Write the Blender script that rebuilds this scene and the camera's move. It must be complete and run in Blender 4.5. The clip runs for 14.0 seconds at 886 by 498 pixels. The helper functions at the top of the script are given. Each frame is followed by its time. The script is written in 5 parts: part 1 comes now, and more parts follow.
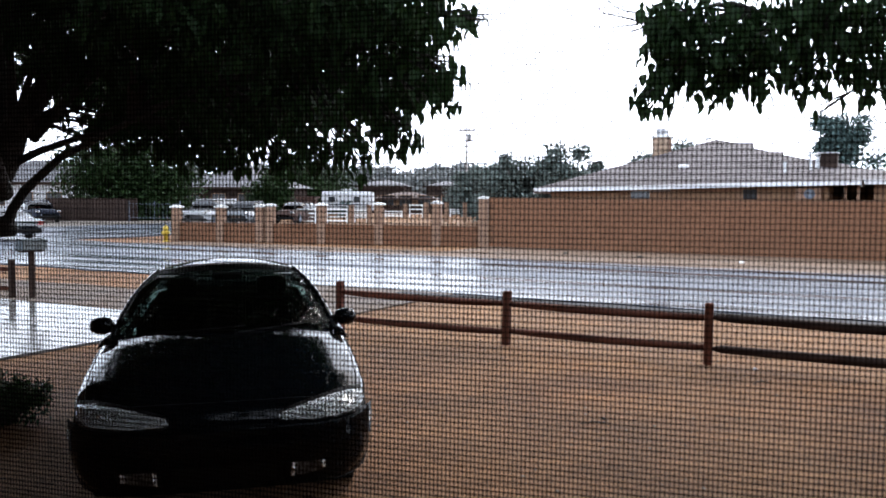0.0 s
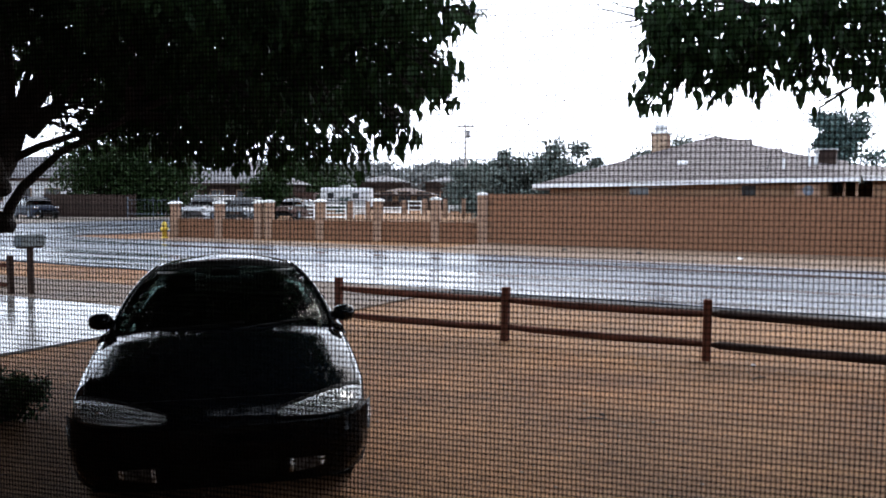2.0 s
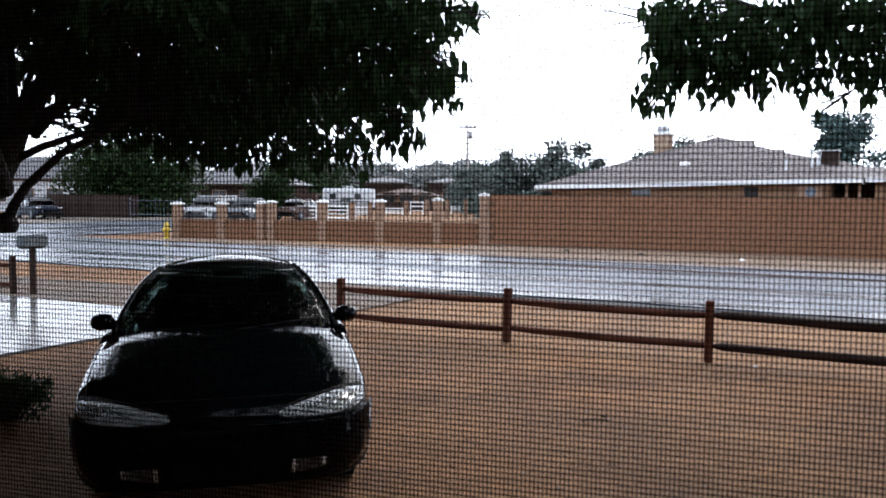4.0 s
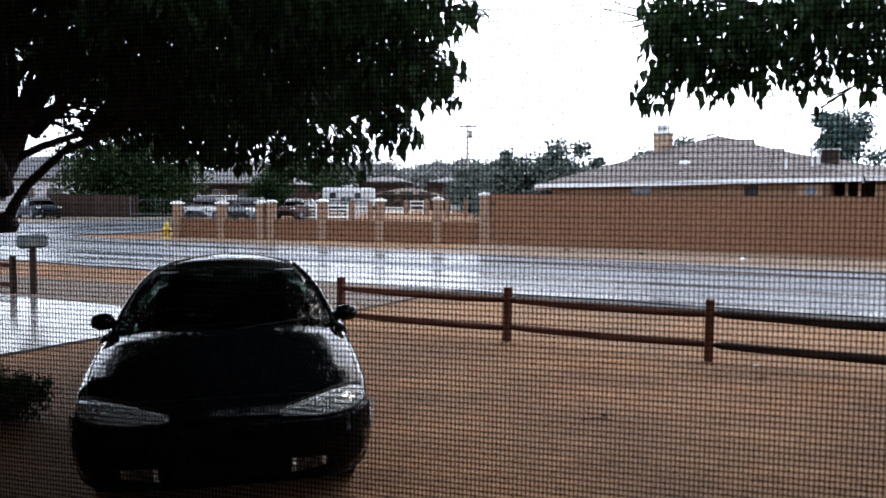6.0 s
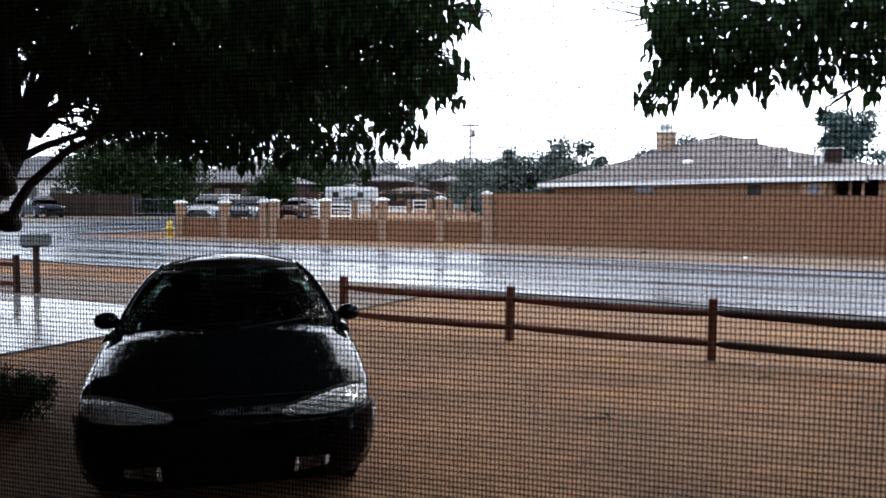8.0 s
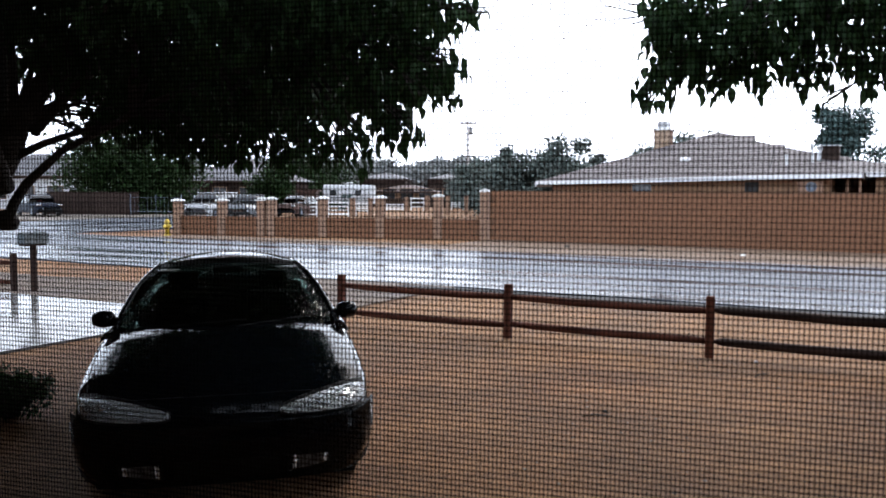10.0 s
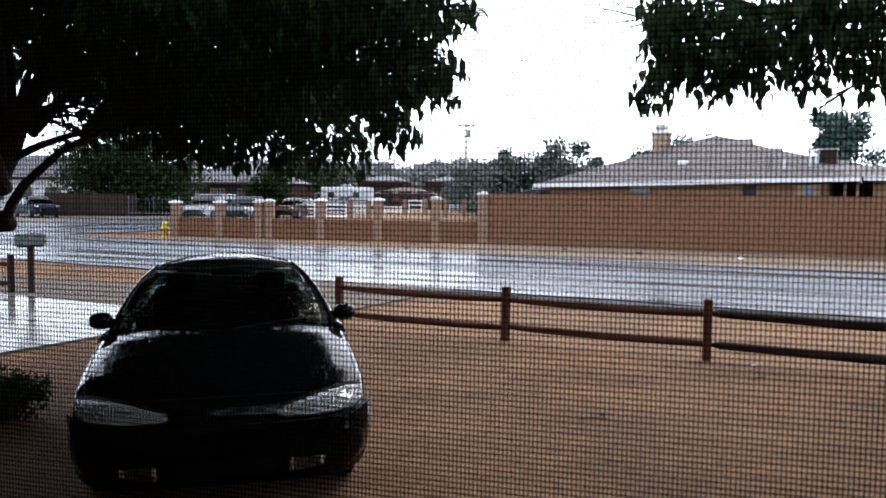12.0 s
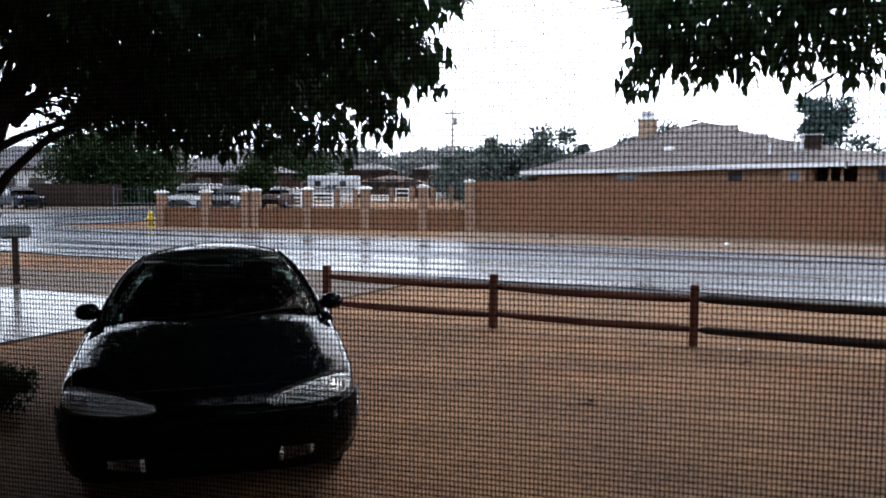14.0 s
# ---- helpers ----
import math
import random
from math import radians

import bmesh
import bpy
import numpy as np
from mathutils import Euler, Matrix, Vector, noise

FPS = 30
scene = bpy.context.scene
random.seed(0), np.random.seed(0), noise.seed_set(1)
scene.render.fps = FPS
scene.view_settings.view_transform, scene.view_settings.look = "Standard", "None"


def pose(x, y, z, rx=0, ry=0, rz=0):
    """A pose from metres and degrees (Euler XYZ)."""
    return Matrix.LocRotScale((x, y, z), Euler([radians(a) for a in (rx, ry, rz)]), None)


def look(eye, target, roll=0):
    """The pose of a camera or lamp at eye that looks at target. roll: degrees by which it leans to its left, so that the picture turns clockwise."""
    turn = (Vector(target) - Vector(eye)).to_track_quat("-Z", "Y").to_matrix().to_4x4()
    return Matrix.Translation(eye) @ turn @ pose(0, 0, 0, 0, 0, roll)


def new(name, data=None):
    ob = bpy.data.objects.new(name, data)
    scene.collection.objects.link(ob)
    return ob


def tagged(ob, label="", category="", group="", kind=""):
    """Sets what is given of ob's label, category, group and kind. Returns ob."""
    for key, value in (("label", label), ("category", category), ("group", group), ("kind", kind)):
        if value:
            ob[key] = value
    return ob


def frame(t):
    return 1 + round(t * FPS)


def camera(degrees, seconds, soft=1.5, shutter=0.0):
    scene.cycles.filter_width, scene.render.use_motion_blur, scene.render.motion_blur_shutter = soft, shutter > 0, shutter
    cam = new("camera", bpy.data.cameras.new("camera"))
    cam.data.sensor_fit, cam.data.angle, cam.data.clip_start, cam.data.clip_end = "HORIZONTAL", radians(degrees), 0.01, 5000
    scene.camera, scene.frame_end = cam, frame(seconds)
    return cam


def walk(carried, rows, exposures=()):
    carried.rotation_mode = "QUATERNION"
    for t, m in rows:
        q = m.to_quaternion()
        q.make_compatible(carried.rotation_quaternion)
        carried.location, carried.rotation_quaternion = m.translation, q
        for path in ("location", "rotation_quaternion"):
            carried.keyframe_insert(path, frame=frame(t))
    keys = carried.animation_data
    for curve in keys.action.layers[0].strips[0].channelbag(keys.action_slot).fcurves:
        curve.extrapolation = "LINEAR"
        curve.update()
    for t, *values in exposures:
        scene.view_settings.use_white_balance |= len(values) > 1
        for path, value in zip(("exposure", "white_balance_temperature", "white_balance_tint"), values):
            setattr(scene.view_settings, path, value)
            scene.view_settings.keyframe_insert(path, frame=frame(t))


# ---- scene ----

# ---------- camera ----------
EYE = (0.0, 0.0, 1.85)
cam = camera(54.0, 14.0, shutter=0.5)
# seconds, yaw, pitch, roll in degrees
TURNS = [
    (0.0, 0.083, -3.403, 0.434), (0.5, 0.06, -3.353, 0.452), (1.0, -0.06, -3.437, 0.51), (1.5, -0.002, -3.574, 0.461),
    (2.0, 0.0, -3.65, 0.45), (2.5, -0.041, -3.63, 0.472), (3.0, -0.016, -3.575, 0.53), (5.5, 0.292, -3.64, 0.417),
    (6.0, 0.139, -3.649, 0.458), (6.5, 0.239, -3.665, 0.458), (7.0, 0.218, -3.642, 0.414), (7.5, 0.288, -3.68, 0.423),
    (8.0, 0.32, -3.706, 0.433), (10.5, 0.117, -3.862, 0.393), (11.0, 0.059, -3.737, 0.498), (11.5, 0.06, -3.792, 0.456),
    (12.0, 0.029, -3.686, 0.536), (12.5, -0.473, -3.522, 0.791), (13.0, -1.29, -2.911, 1.422), (13.5, -1.161, -3.304, 1.133),
    (14.0, -0.807, -4.476, 0.115)]


def gaze(yaw, pitch, roll):
    a, b = radians(yaw), radians(pitch)
    ahead = Vector((-math.sin(a) * math.cos(b), math.cos(a) * math.cos(b), math.sin(b)))
    return look(EYE, Vector(EYE) + ahead, roll)


# the phone focuses on the yard, so the screen close to it is a little blurred
cam.data.dof.use_dof, cam.data.dof.focus_distance, cam.data.dof.aperture_fstop = True, 9.0, 41.0
EXPOSURES = [(0.0, 1.52), (2.0, 1.42), (11.0, 1.4), (12.2, 1.34), (13.0, 1.16), (13.5, 1.16), (14.0, 1.2)]
walk(cam, [(t, gaze(y, p, r)) for t, y, p, r in TURNS], EXPOSURES)

# ---------- light: an overcast, rainy afternoon ----------
world = bpy.data.worlds.new("overcast_sky")
scene.world = world
world.use_nodes = True
wn, wl = world.node_tree.nodes, world.node_tree.links
wn.clear()
sky = wn.new("ShaderNodeTexSky")
sky.sky_type, sky.sun_disc = "NISHITA", False
sky.sun_elevation, sky.sun_rotation = radians(48), radians(20)
sky.air_density, sky.dust_density, sky.ozone_density = 1.0, 6.0, 1.0
cloud = wn.new("ShaderNodeMix")
cloud.data_type = "RGBA"
cloud.inputs[0].default_value = 0.8
cloud.inputs[7].default_value = (8.6, 9.6, 11.4, 1)
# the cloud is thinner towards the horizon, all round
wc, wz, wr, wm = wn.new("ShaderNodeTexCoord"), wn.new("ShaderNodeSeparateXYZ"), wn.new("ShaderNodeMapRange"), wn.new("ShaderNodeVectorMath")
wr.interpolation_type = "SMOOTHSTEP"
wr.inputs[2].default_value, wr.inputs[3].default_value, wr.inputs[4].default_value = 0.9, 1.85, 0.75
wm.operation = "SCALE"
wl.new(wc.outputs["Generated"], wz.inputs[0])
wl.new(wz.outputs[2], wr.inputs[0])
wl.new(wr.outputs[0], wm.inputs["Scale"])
wb = wn.new("ShaderNodeBackground")
wb.inputs[1].default_value = 0.125
wo = wn.new("ShaderNodeOutputWorld")
wl.new(sky.outputs[0], cloud.inputs[6])
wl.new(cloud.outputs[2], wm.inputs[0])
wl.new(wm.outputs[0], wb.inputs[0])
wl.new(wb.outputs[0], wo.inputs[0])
sun = new("sun", bpy.data.lights.new("sun", "SUN"))
sun.data.energy, sun.data.angle, sun.data.color = 0.6, radians(25), (1.0, 0.96, 0.9)
sun.matrix_world = look((0, 0, 40), (-9, -25, 0))


# ---------- materials ----------
def material(name, a, b, scale=4.0, rough=0.8, fine=60.0, bump=0.2, metal=0.0, rough_b=None, dist=0.01, spec=0.5, per_object=0.0, coat=0.0, stretch=(1, 1, 1), low=0.35, high=0.65):
    """Two colours mixed by coarse and fine noise, with bump; per_object shifts the brightness of each piece."""
    m = bpy.data.materials.new(name)
    m.use_nodes = True
    n, l = m.node_tree.nodes, m.node_tree.links
    bs = n["Principled BSDF"]
    co = n.new("ShaderNodeTexCoord")
    mp = n.new("ShaderNodeMapping")
    mp.inputs[3].default_value = stretch
    l.new(co.outputs[3], mp.inputs[0])
    big, small = n.new("ShaderNodeTexNoise"), n.new("ShaderNodeTexNoise")
    big.inputs["Scale"].default_value, big.inputs["Detail"].default_value = scale, 6
    small.inputs["Scale"].default_value, small.inputs["Detail"].default_value = fine, 4
    l.new(mp.outputs[0], big.inputs[0])
    l.new(mp.outputs[0], small.inputs[0])
    add = n.new("ShaderNodeMath")
    add.operation = "MULTIPLY_ADD"
    l.new(small.outputs[0], add.inputs[0])
    add.inputs[1].default_value = 0.5
    l.new(big.outputs[0], add.inputs[2])
    ramp = n.new("ShaderNodeMapRange")
    ramp.inputs[1].default_value, ramp.inputs[2].default_value = low + 0.25, high + 0.25
    l.new(add.outputs[0], ramp.inputs[0])
    mix = n.new("ShaderNodeMix")
    mix.data_type = "RGBA"
    mix.inputs[6].default_value, mix.inputs[7].default_value = (*a, 1), (*b, 1)
    l.new(ramp.outputs[0], mix.inputs[0])
    col = mix.outputs[2]
    if per_object:
        info = n.new("ShaderNodeObjectInfo")
        mr = n.new("ShaderNodeMapRange")
        mr.inputs[3].default_value, mr.inputs[4].default_value = 1 - per_object, 1 + per_object
        l.new(info.outputs["Random"], mr.inputs[0])
        hsv = n.new("ShaderNodeHueSaturation")
        l.new(mr.outputs[0], hsv.inputs["Value"])
        l.new(col, hsv.inputs["Color"])
        col = hsv.outputs[0]
    l.new(col, bs.inputs["Base Color"])
    rr = n.new("ShaderNodeMapRange")
    rr.inputs[3].default_value, rr.inputs[4].default_value = rough, rough if rough_b is None else rough_b
    l.new(ramp.outputs[0], rr.inputs[0])
    l.new(rr.outputs[0], bs.inputs["Roughness"])
    bs.inputs["Metallic"].default_value = metal
    bs.inputs["Specular IOR Level"].default_value = spec
    bs.inputs["Coat Weight"].default_value = coat
    bs.inputs["Coat Roughness"].default_value = 0.06
    if bump:
        bp = n.new("ShaderNodeBump")
        bp.inputs["Strength"].default_value, bp.inputs["Distance"].default_value = bump, dist
        l.new(add.outputs[0], bp.inputs["Height"])
        l.new(bp.outputs[0], bs.inputs["Normal"])
    return m


def leaf_material(name, a, b, glow=0.3):
    m = bpy.data.materials.new(name)
    m.use_nodes = True
    n, l = m.node_tree.nodes, m.node_tree.links
    bs, out = n["Principled BSDF"], n["Material Output"]
    geo = n.new("ShaderNodeNewGeometry")
    mix = n.new("ShaderNodeMix")
    mix.data_type = "RGBA"
    mix.inputs[6].default_value, mix.inputs[7].default_value = (*a, 1), (*b, 1)
    l.new(geo.outputs["Random Per Island"], mix.inputs[0])
    l.new(mix.outputs[2], bs.inputs["Base Color"])
    bs.inputs["Roughness"].default_value = 0.55
    bs.inputs["Specular IOR Level"].default_value = 0.12
    tr = n.new("ShaderNodeBsdfTranslucent")
    l.new(mix.outputs[2], tr.inputs[0])
    ms = n.new("ShaderNodeMixShader")
    ms.inputs[0].default_value = glow
    l.new(bs.outputs[0], ms.inputs[1])
    l.new(tr.outputs[0], ms.inputs[2])
    l.new(ms.outputs[0], out.inputs[0])
    return m


def glass_material(name, tint, rough=0.02, ior=1.45, wet=0.0):
    """A thin pane: tinted see-through, with Fresnel gloss."""
    m = bpy.data.materials.new(name)
    m.use_nodes = True
    n, l = m.node_tree.nodes, m.node_tree.links
    n.remove(n["Principled BSDF"])
    clear, gloss, fres, mix = n.new("ShaderNodeBsdfTransparent"), n.new("ShaderNodeBsdfGlossy"), n.new("ShaderNodeFresnel"), n.new("ShaderNodeMixShader")
    clear.inputs[0].default_value = (*tint, 1)
    gloss.inputs["Roughness"].default_value = rough
    fres.inputs[0].default_value = ior
    if wet:
        # rain beads and runs break up the gloss
        co, nz, bp = n.new("ShaderNodeTexCoord"), n.new("ShaderNodeTexNoise"), n.new("ShaderNodeBump")
        nz.inputs["Scale"].default_value, nz.inputs["Detail"].default_value, nz.inputs["Roughness"].default_value = 22, 5, 0.65
        bp.inputs["Strength"].default_value, bp.inputs["Distance"].default_value = wet, 0.02
        l.new(co.outputs[3], nz.inputs[0])
        l.new(nz.outputs[0], bp.inputs["Height"])
        l.new(bp.outputs[0], gloss.inputs["Normal"])
    l.new(fres.outputs[0], mix.inputs[0])
    l.new(clear.outputs[0], mix.inputs[1])
    l.new(gloss.outputs[0], mix.inputs[2])
    l.new(mix.outputs[0], n["Material Output"].inputs[0])
    return m


def dirt_material(name):
    """Damp sandy dirt: broad wet and dry patches, drawn-out streaks, and grain."""
    m = material(name, (0.102, 0.049, 0.019), (0.198, 0.102, 0.0455), 0.55, 0.85, 38, 0.8, rough_b=0.92, dist=0.02, spec=0.2, low=0.3, high=0.62)
    n, l = m.node_tree.nodes, m.node_tree.links
    bs = n["Principled BSDF"]
    base = bs.inputs["Base Color"].links[0].from_socket
    co = n.new("ShaderNodeTexCoord")
    for scale, stretch, turn, lo, hi, tint in ((0.32, (1.0, 0.45, 1), -0.6, 0.47, 0.66, (0.78, 0.68, 0.6)), (1.5, (0.22, 1.6, 1), 0.49, 0.5, 0.72, (1.3, 1.3, 1.26)), (9.0, (1, 1, 1), 0.0, 0.5, 0.7, (0.66, 0.63, 0.6)), (28.0, (1, 1, 1), 0.0, 0.48, 0.66, (0.68, 0.66, 0.64)), (5.0, (0.16, 1.4, 1), 0.49, 0.52, 0.7, (1.35, 1.35, 1.35))):
        mp, nz, mr, mx = n.new("ShaderNodeMapping"), n.new("ShaderNodeTexNoise"), n.new("ShaderNodeMapRange"), n.new("ShaderNodeMix")
        mp.inputs[2].default_value, mp.inputs[3].default_value = (0, 0, turn), stretch
        nz.inputs["Scale"].default_value, nz.inputs["Detail"].default_value, nz.inputs["Roughness"].default_value = scale, 5, 0.6
        mr.inputs[1].default_value, mr.inputs[2].default_value = lo, hi
        mx.data_type, mx.blend_type = "RGBA", "MULTIPLY"
        mx.inputs[7].default_value = (*tint, 1)
        l.new(co.outputs[3], mp.inputs[0])
        l.new(mp.outputs[0], nz.inputs[0])
        l.new(nz.outputs[0], mr.inputs[0])
        l.new(mr.outputs[0], mx.inputs[0])
        l.new(base, mx.inputs[6])
        base = mx.outputs[2]
    l.new(base, bs.inputs["Base Color"])
    return m


M_DIRT = dirt_material("wet_sandy_dirt")
M_ROAD = material("wet_asphalt", (0.0288, 0.0357, 0.048), (0.0544, 0.0646, 0.0845), 0.5, 0.15, 80, 0.3, rough_b=0.48, dist=0.004, stretch=(0.045, 2.2, 1), spec=0.068, low=0.42, high=0.58)
M_SLAB = material("wet_concrete", (0.1213, 0.1213, 0.1213), (0.1821, 0.1778, 0.1733), 0.6, 0.08, 70, 0.06, rough_b=0.2, dist=0.003, spec=0.07)
M_MUD = material("muddy_gravel", (0.06, 0.041, 0.03), (0.1, 0.07, 0.05), 0.8, 0.7, 50, 0.4, rough_b=0.85, spec=0.18)
M_GRAVEL = material("grey_tan_gravel", (0.1, 0.084, 0.07), (0.15, 0.126, 0.104), 0.7, 0.85, 30, 0.5, spec=0.3)
M_BLOCK = material("brown_slump_block", (0.1078, 0.0454, 0.0205), (0.1557, 0.0697, 0.032), 3.0, 0.85, 40, 0.5, per_object=0.06)
M_JOINT = material("brown_mortar", (0.0814, 0.0383, 0.0192), (0.1124, 0.0559, 0.0288), 5, 0.95, 60, 0.4)
M_PILLAR = material("tan_stucco", (0.1822, 0.1072, 0.0691), (0.2206, 0.133, 0.0863), 3, 0.9, 60, 0.4)
M_CAP = material("white_cap_paint", (0.5508, 0.5508, 0.5355), (0.6273, 0.6273, 0.612), 5, 0.6, 50, 0.15)
M_WOOD = material("weathered_redwood", (0.0544, 0.0166, 0.0089), (0.0989, 0.0316, 0.0165), 3, 0.8, 45, 0.5, spec=0.2, stretch=(1, 1, 0.25), per_object=0.15)
M_WETWOOD = material("dark_wet_rail_wood", (0.016, 0.008, 0.006), (0.034, 0.017, 0.012), 3, 0.8, 45, 0.5, spec=0.2, stretch=(1, 1, 0.25), per_object=0.15)
M_BARK = material("dark_bark", (0.0171, 0.0137, 0.0108), (0.0416, 0.0333, 0.0269), 6, 0.9, 40, 0.9, dist=0.03)
M_LEAF = leaf_material("mulberry_leaf", (0.014, 0.03, 0.011), (0.026, 0.052, 0.018), 0.36)
M_FARLEAF = leaf_material("far_foliage", (0.0093, 0.0216, 0.006), (0.0207, 0.0402, 0.012), 0.2)
# grey-green with the distance haze mixed into the leaf colour
M_MIDHAZELEAF = leaf_material("haze_tinted_mid_foliage", (0.066, 0.086, 0.078), (0.125, 0.148, 0.134), 0.2)
# paler still: haze over the farthest trees is painted as leaf colour
M_HAZELEAF = leaf_material("haze_paled_far_foliage", (0.15, 0.165, 0.16), (0.235, 0.24, 0.238), 0.2)
# green lightened and blued: the veil of air is in the colour
M_HAZEGREENLEAF = leaf_material("haze_tinted_green_foliage", (0.04, 0.068, 0.066), (0.075, 0.115, 0.108), 0.2)
M_MAILBOX = material("dull_blue_grey_metal", (0.05, 0.064, 0.074), (0.075, 0.092, 0.104), 6, 0.6, 60, 0.2, spec=0.3)
M_GUTTER = material("dark_wet_gutter", (0.013, 0.012, 0.013), (0.026, 0.023, 0.023), 1.2, 0.7, 50, 0.4, rough_b=0.85, spec=0.15)
M_VERGE = material("wet_tan_verge", (0.085, 0.049, 0.027), (0.13, 0.078, 0.046), 0.8, 0.7, 40, 0.7, rough_b=0.85, dist=0.02, spec=0.4)
M_REDBROWN = material("red_brown_paint", (0.035, 0.018, 0.014), (0.06, 0.03, 0.022), 3, 0.6, 40, 0.2, spec=0.2)
M_PAINT = material("black_green_car_paint", (0.0011, 0.0022, 0.0036), (0.0016, 0.0029, 0.0049), 9, 0.06, 55, 0.035, coat=0.12, spec=0.13)
M_TRIM = material("black_plastic", (0.0036, 0.0036, 0.0039), (0.006, 0.006, 0.0063), 8, 0.55, 120, 0.1, spec=0.15)
M_RUBBER = material("tyre_rubber", (0.009, 0.009, 0.009), (0.018, 0.0168, 0.0156), 6, 0.8, 80, 0.3)
M_CHROME = material("chrome", (0.6, 0.6, 0.6), (0.75, 0.75, 0.75), 6, 0.12, 80, 0.02, metal=1.0)
M_ALLOY = material("alloy_rim", (0.35, 0.35, 0.36), (0.5, 0.5, 0.5), 6, 0.35, 80, 0.05, metal=0.8)
M_GLASS = glass_material("tinted_glass", (0.075, 0.12, 0.105), wet=0.11)
M_LENS = glass_material("clear_lens", (0.95, 0.97, 0.98), 0.12, 1.2)
M_REFLECTOR = material("lamp_reflector", (0.7, 0.71, 0.7), (0.95, 0.95, 0.94), 30, 0.16, 110, 1.0, metal=0.8, dist=0.03)
M_FOG = material("dim_fog_lens", (0.05, 0.05, 0.055), (0.16, 0.165, 0.17), 30, 0.2, 80, 0.6, dist=0.02)
M_OLDMETAL = material("weathered_grey_metal", (0.0665, 0.0825, 0.1105), (0.114, 0.1375, 0.1755), 6, 0.5, 60, 0.2)
M_SEAT = material("dark_seat_fabric", (0.01, 0.0125, 0.011), (0.02, 0.0225, 0.02), 8, 0.9, 120, 0.2)
M_SHINGLE = material("brown_grey_shingle", (0.0489, 0.038, 0.0386), (0.0772, 0.0626, 0.0643), 2.0, 0.75, 30, 0.5, stretch=(1, 1, 3))
M_STUCCO = material("house_stucco", (0.1634, 0.0929, 0.0526), (0.2083, 0.1223, 0.0695), 2, 0.9, 50, 0.4)
M_FASCIA = material("white_fascia", (0.5147, 0.5147, 0.5147), (0.5882, 0.5882, 0.5882), 3, 0.6, 40, 0.1)
M_DARK = material("dark_window_glass", (0.02, 0.022, 0.025), (0.035, 0.037, 0.04), 2, 0.08, 40, 0.02)
M_BRICK = material("chimney_brick", (0.2349, 0.1594, 0.1043), (0.2908, 0.2067, 0.1491), 4, 0.9, 40, 0.5, per_object=0.15)
M_METAL = material("galvanised_metal", (0.2752, 0.2752, 0.2821), (0.3784, 0.3784, 0.3853), 4, 0.45, 60, 0.1, metal=0.7)
M_IRON = material("black_iron", (0.02, 0.02, 0.022), (0.035, 0.033, 0.032), 6, 0.5, 60, 0.2)
M_YELLOW = material("hydrant_yellow", (0.42, 0.29, 0.03), (0.55, 0.39, 0.05), 6, 0.5, 60, 0.2)
M_GREYROOF = material("grey_roof", (0.0726, 0.0701, 0.0774), (0.0968, 0.0943, 0.1017), 1.5, 0.7, 30, 0.3)
M_WHITE = material("white_paint", (0.37, 0.375, 0.38), (0.44, 0.445, 0.45), 3, 0.4, 60, 0.08)
M_BOARD = material("old_white_board_paint", (0.62, 0.62, 0.6), (0.74, 0.74, 0.72), 3, 0.6, 40, 0.2)
M_WHITECAR = material("white_car_paint", (0.36, 0.365, 0.375), (0.41, 0.415, 0.42), 2, 0.25, 60, 0.02, coat=0.8)
M_BLUECAR = material("dark_blue_car_paint", (0.0084, 0.0126, 0.0231), (0.0126, 0.0168, 0.0294), 2, 0.5, 60, 0.02, spec=0.06)
M_SILVER = material("silver_car_paint", (0.085, 0.09, 0.098), (0.115, 0.12, 0.128), 2, 0.3, 60, 0.02, metal=0.4, coat=0.8)
M_OLDFENCE = material("dark_board_fence", (0.023, 0.0154, 0.0134), (0.0461, 0.0308, 0.0249), 2, 0.85, 30, 0.5, per_object=0.2, spec=0.1)
M_POLE = material("pole_wood", (0.17, 0.15, 0.14), (0.26, 0.235, 0.22), 2, 0.9, 30, 0.4)
M_WIRE = material("screen_fibre", (0.006, 0.004, 0.003), (0.009, 0.006, 0.005), 40, 0.9, 300, 0.0, spec=0.03)
M_ROOM = material("room_plaster", (0.224, 0.208, 0.192), (0.272, 0.256, 0.24), 2, 0.9, 60, 0.1)
M_ALU = material("window_aluminium", (0.3, 0.3, 0.3), (0.4, 0.4, 0.4), 5, 0.4, 80, 0.05, metal=0.8)
M_STONE = material("pebble", (0.09, 0.0675, 0.0495), (0.18, 0.144, 0.1125), 8, 0.8, 80, 0.3)
M_TAIL = material("tail_lamp_red", (0.35, 0.02, 0.02), (0.45, 0.03, 0.03), 8, 0.2, 60, 0.05)


# ---------- building helpers ----------
PHI = 28.0
ROADTURN = pose(0, 0, 0, 0, 0, -PHI)


def road(u, n, z=0.0, turn=0.0):
    """A pose on the street's own grid: u along it, n away from the house."""
    return ROADTURN @ pose(u, n, z, 0, 0, turn)


def thing(name, m, label, category, group="", kind=""):
    ob = new(name)
    ob.empty_display_size = 0.2
    ob.matrix_world = m
    return tagged(ob, label, category, group, kind)


def mesh_ob(name, bm, mat, smooth=False):
    me = bpy.data.meshes.new(name)
    bm.to_mesh(me)
    bm.free()
    me.materials.append(mat)
    if smooth:
        for p in me.polygons:
            p.use_smooth = True
    return new(name, me)


def part(name, bm, mat, parent, label="", smooth=False):
    ob = mesh_ob(name, bm, mat, smooth)
    ob.parent = parent
    return tagged(ob, label)


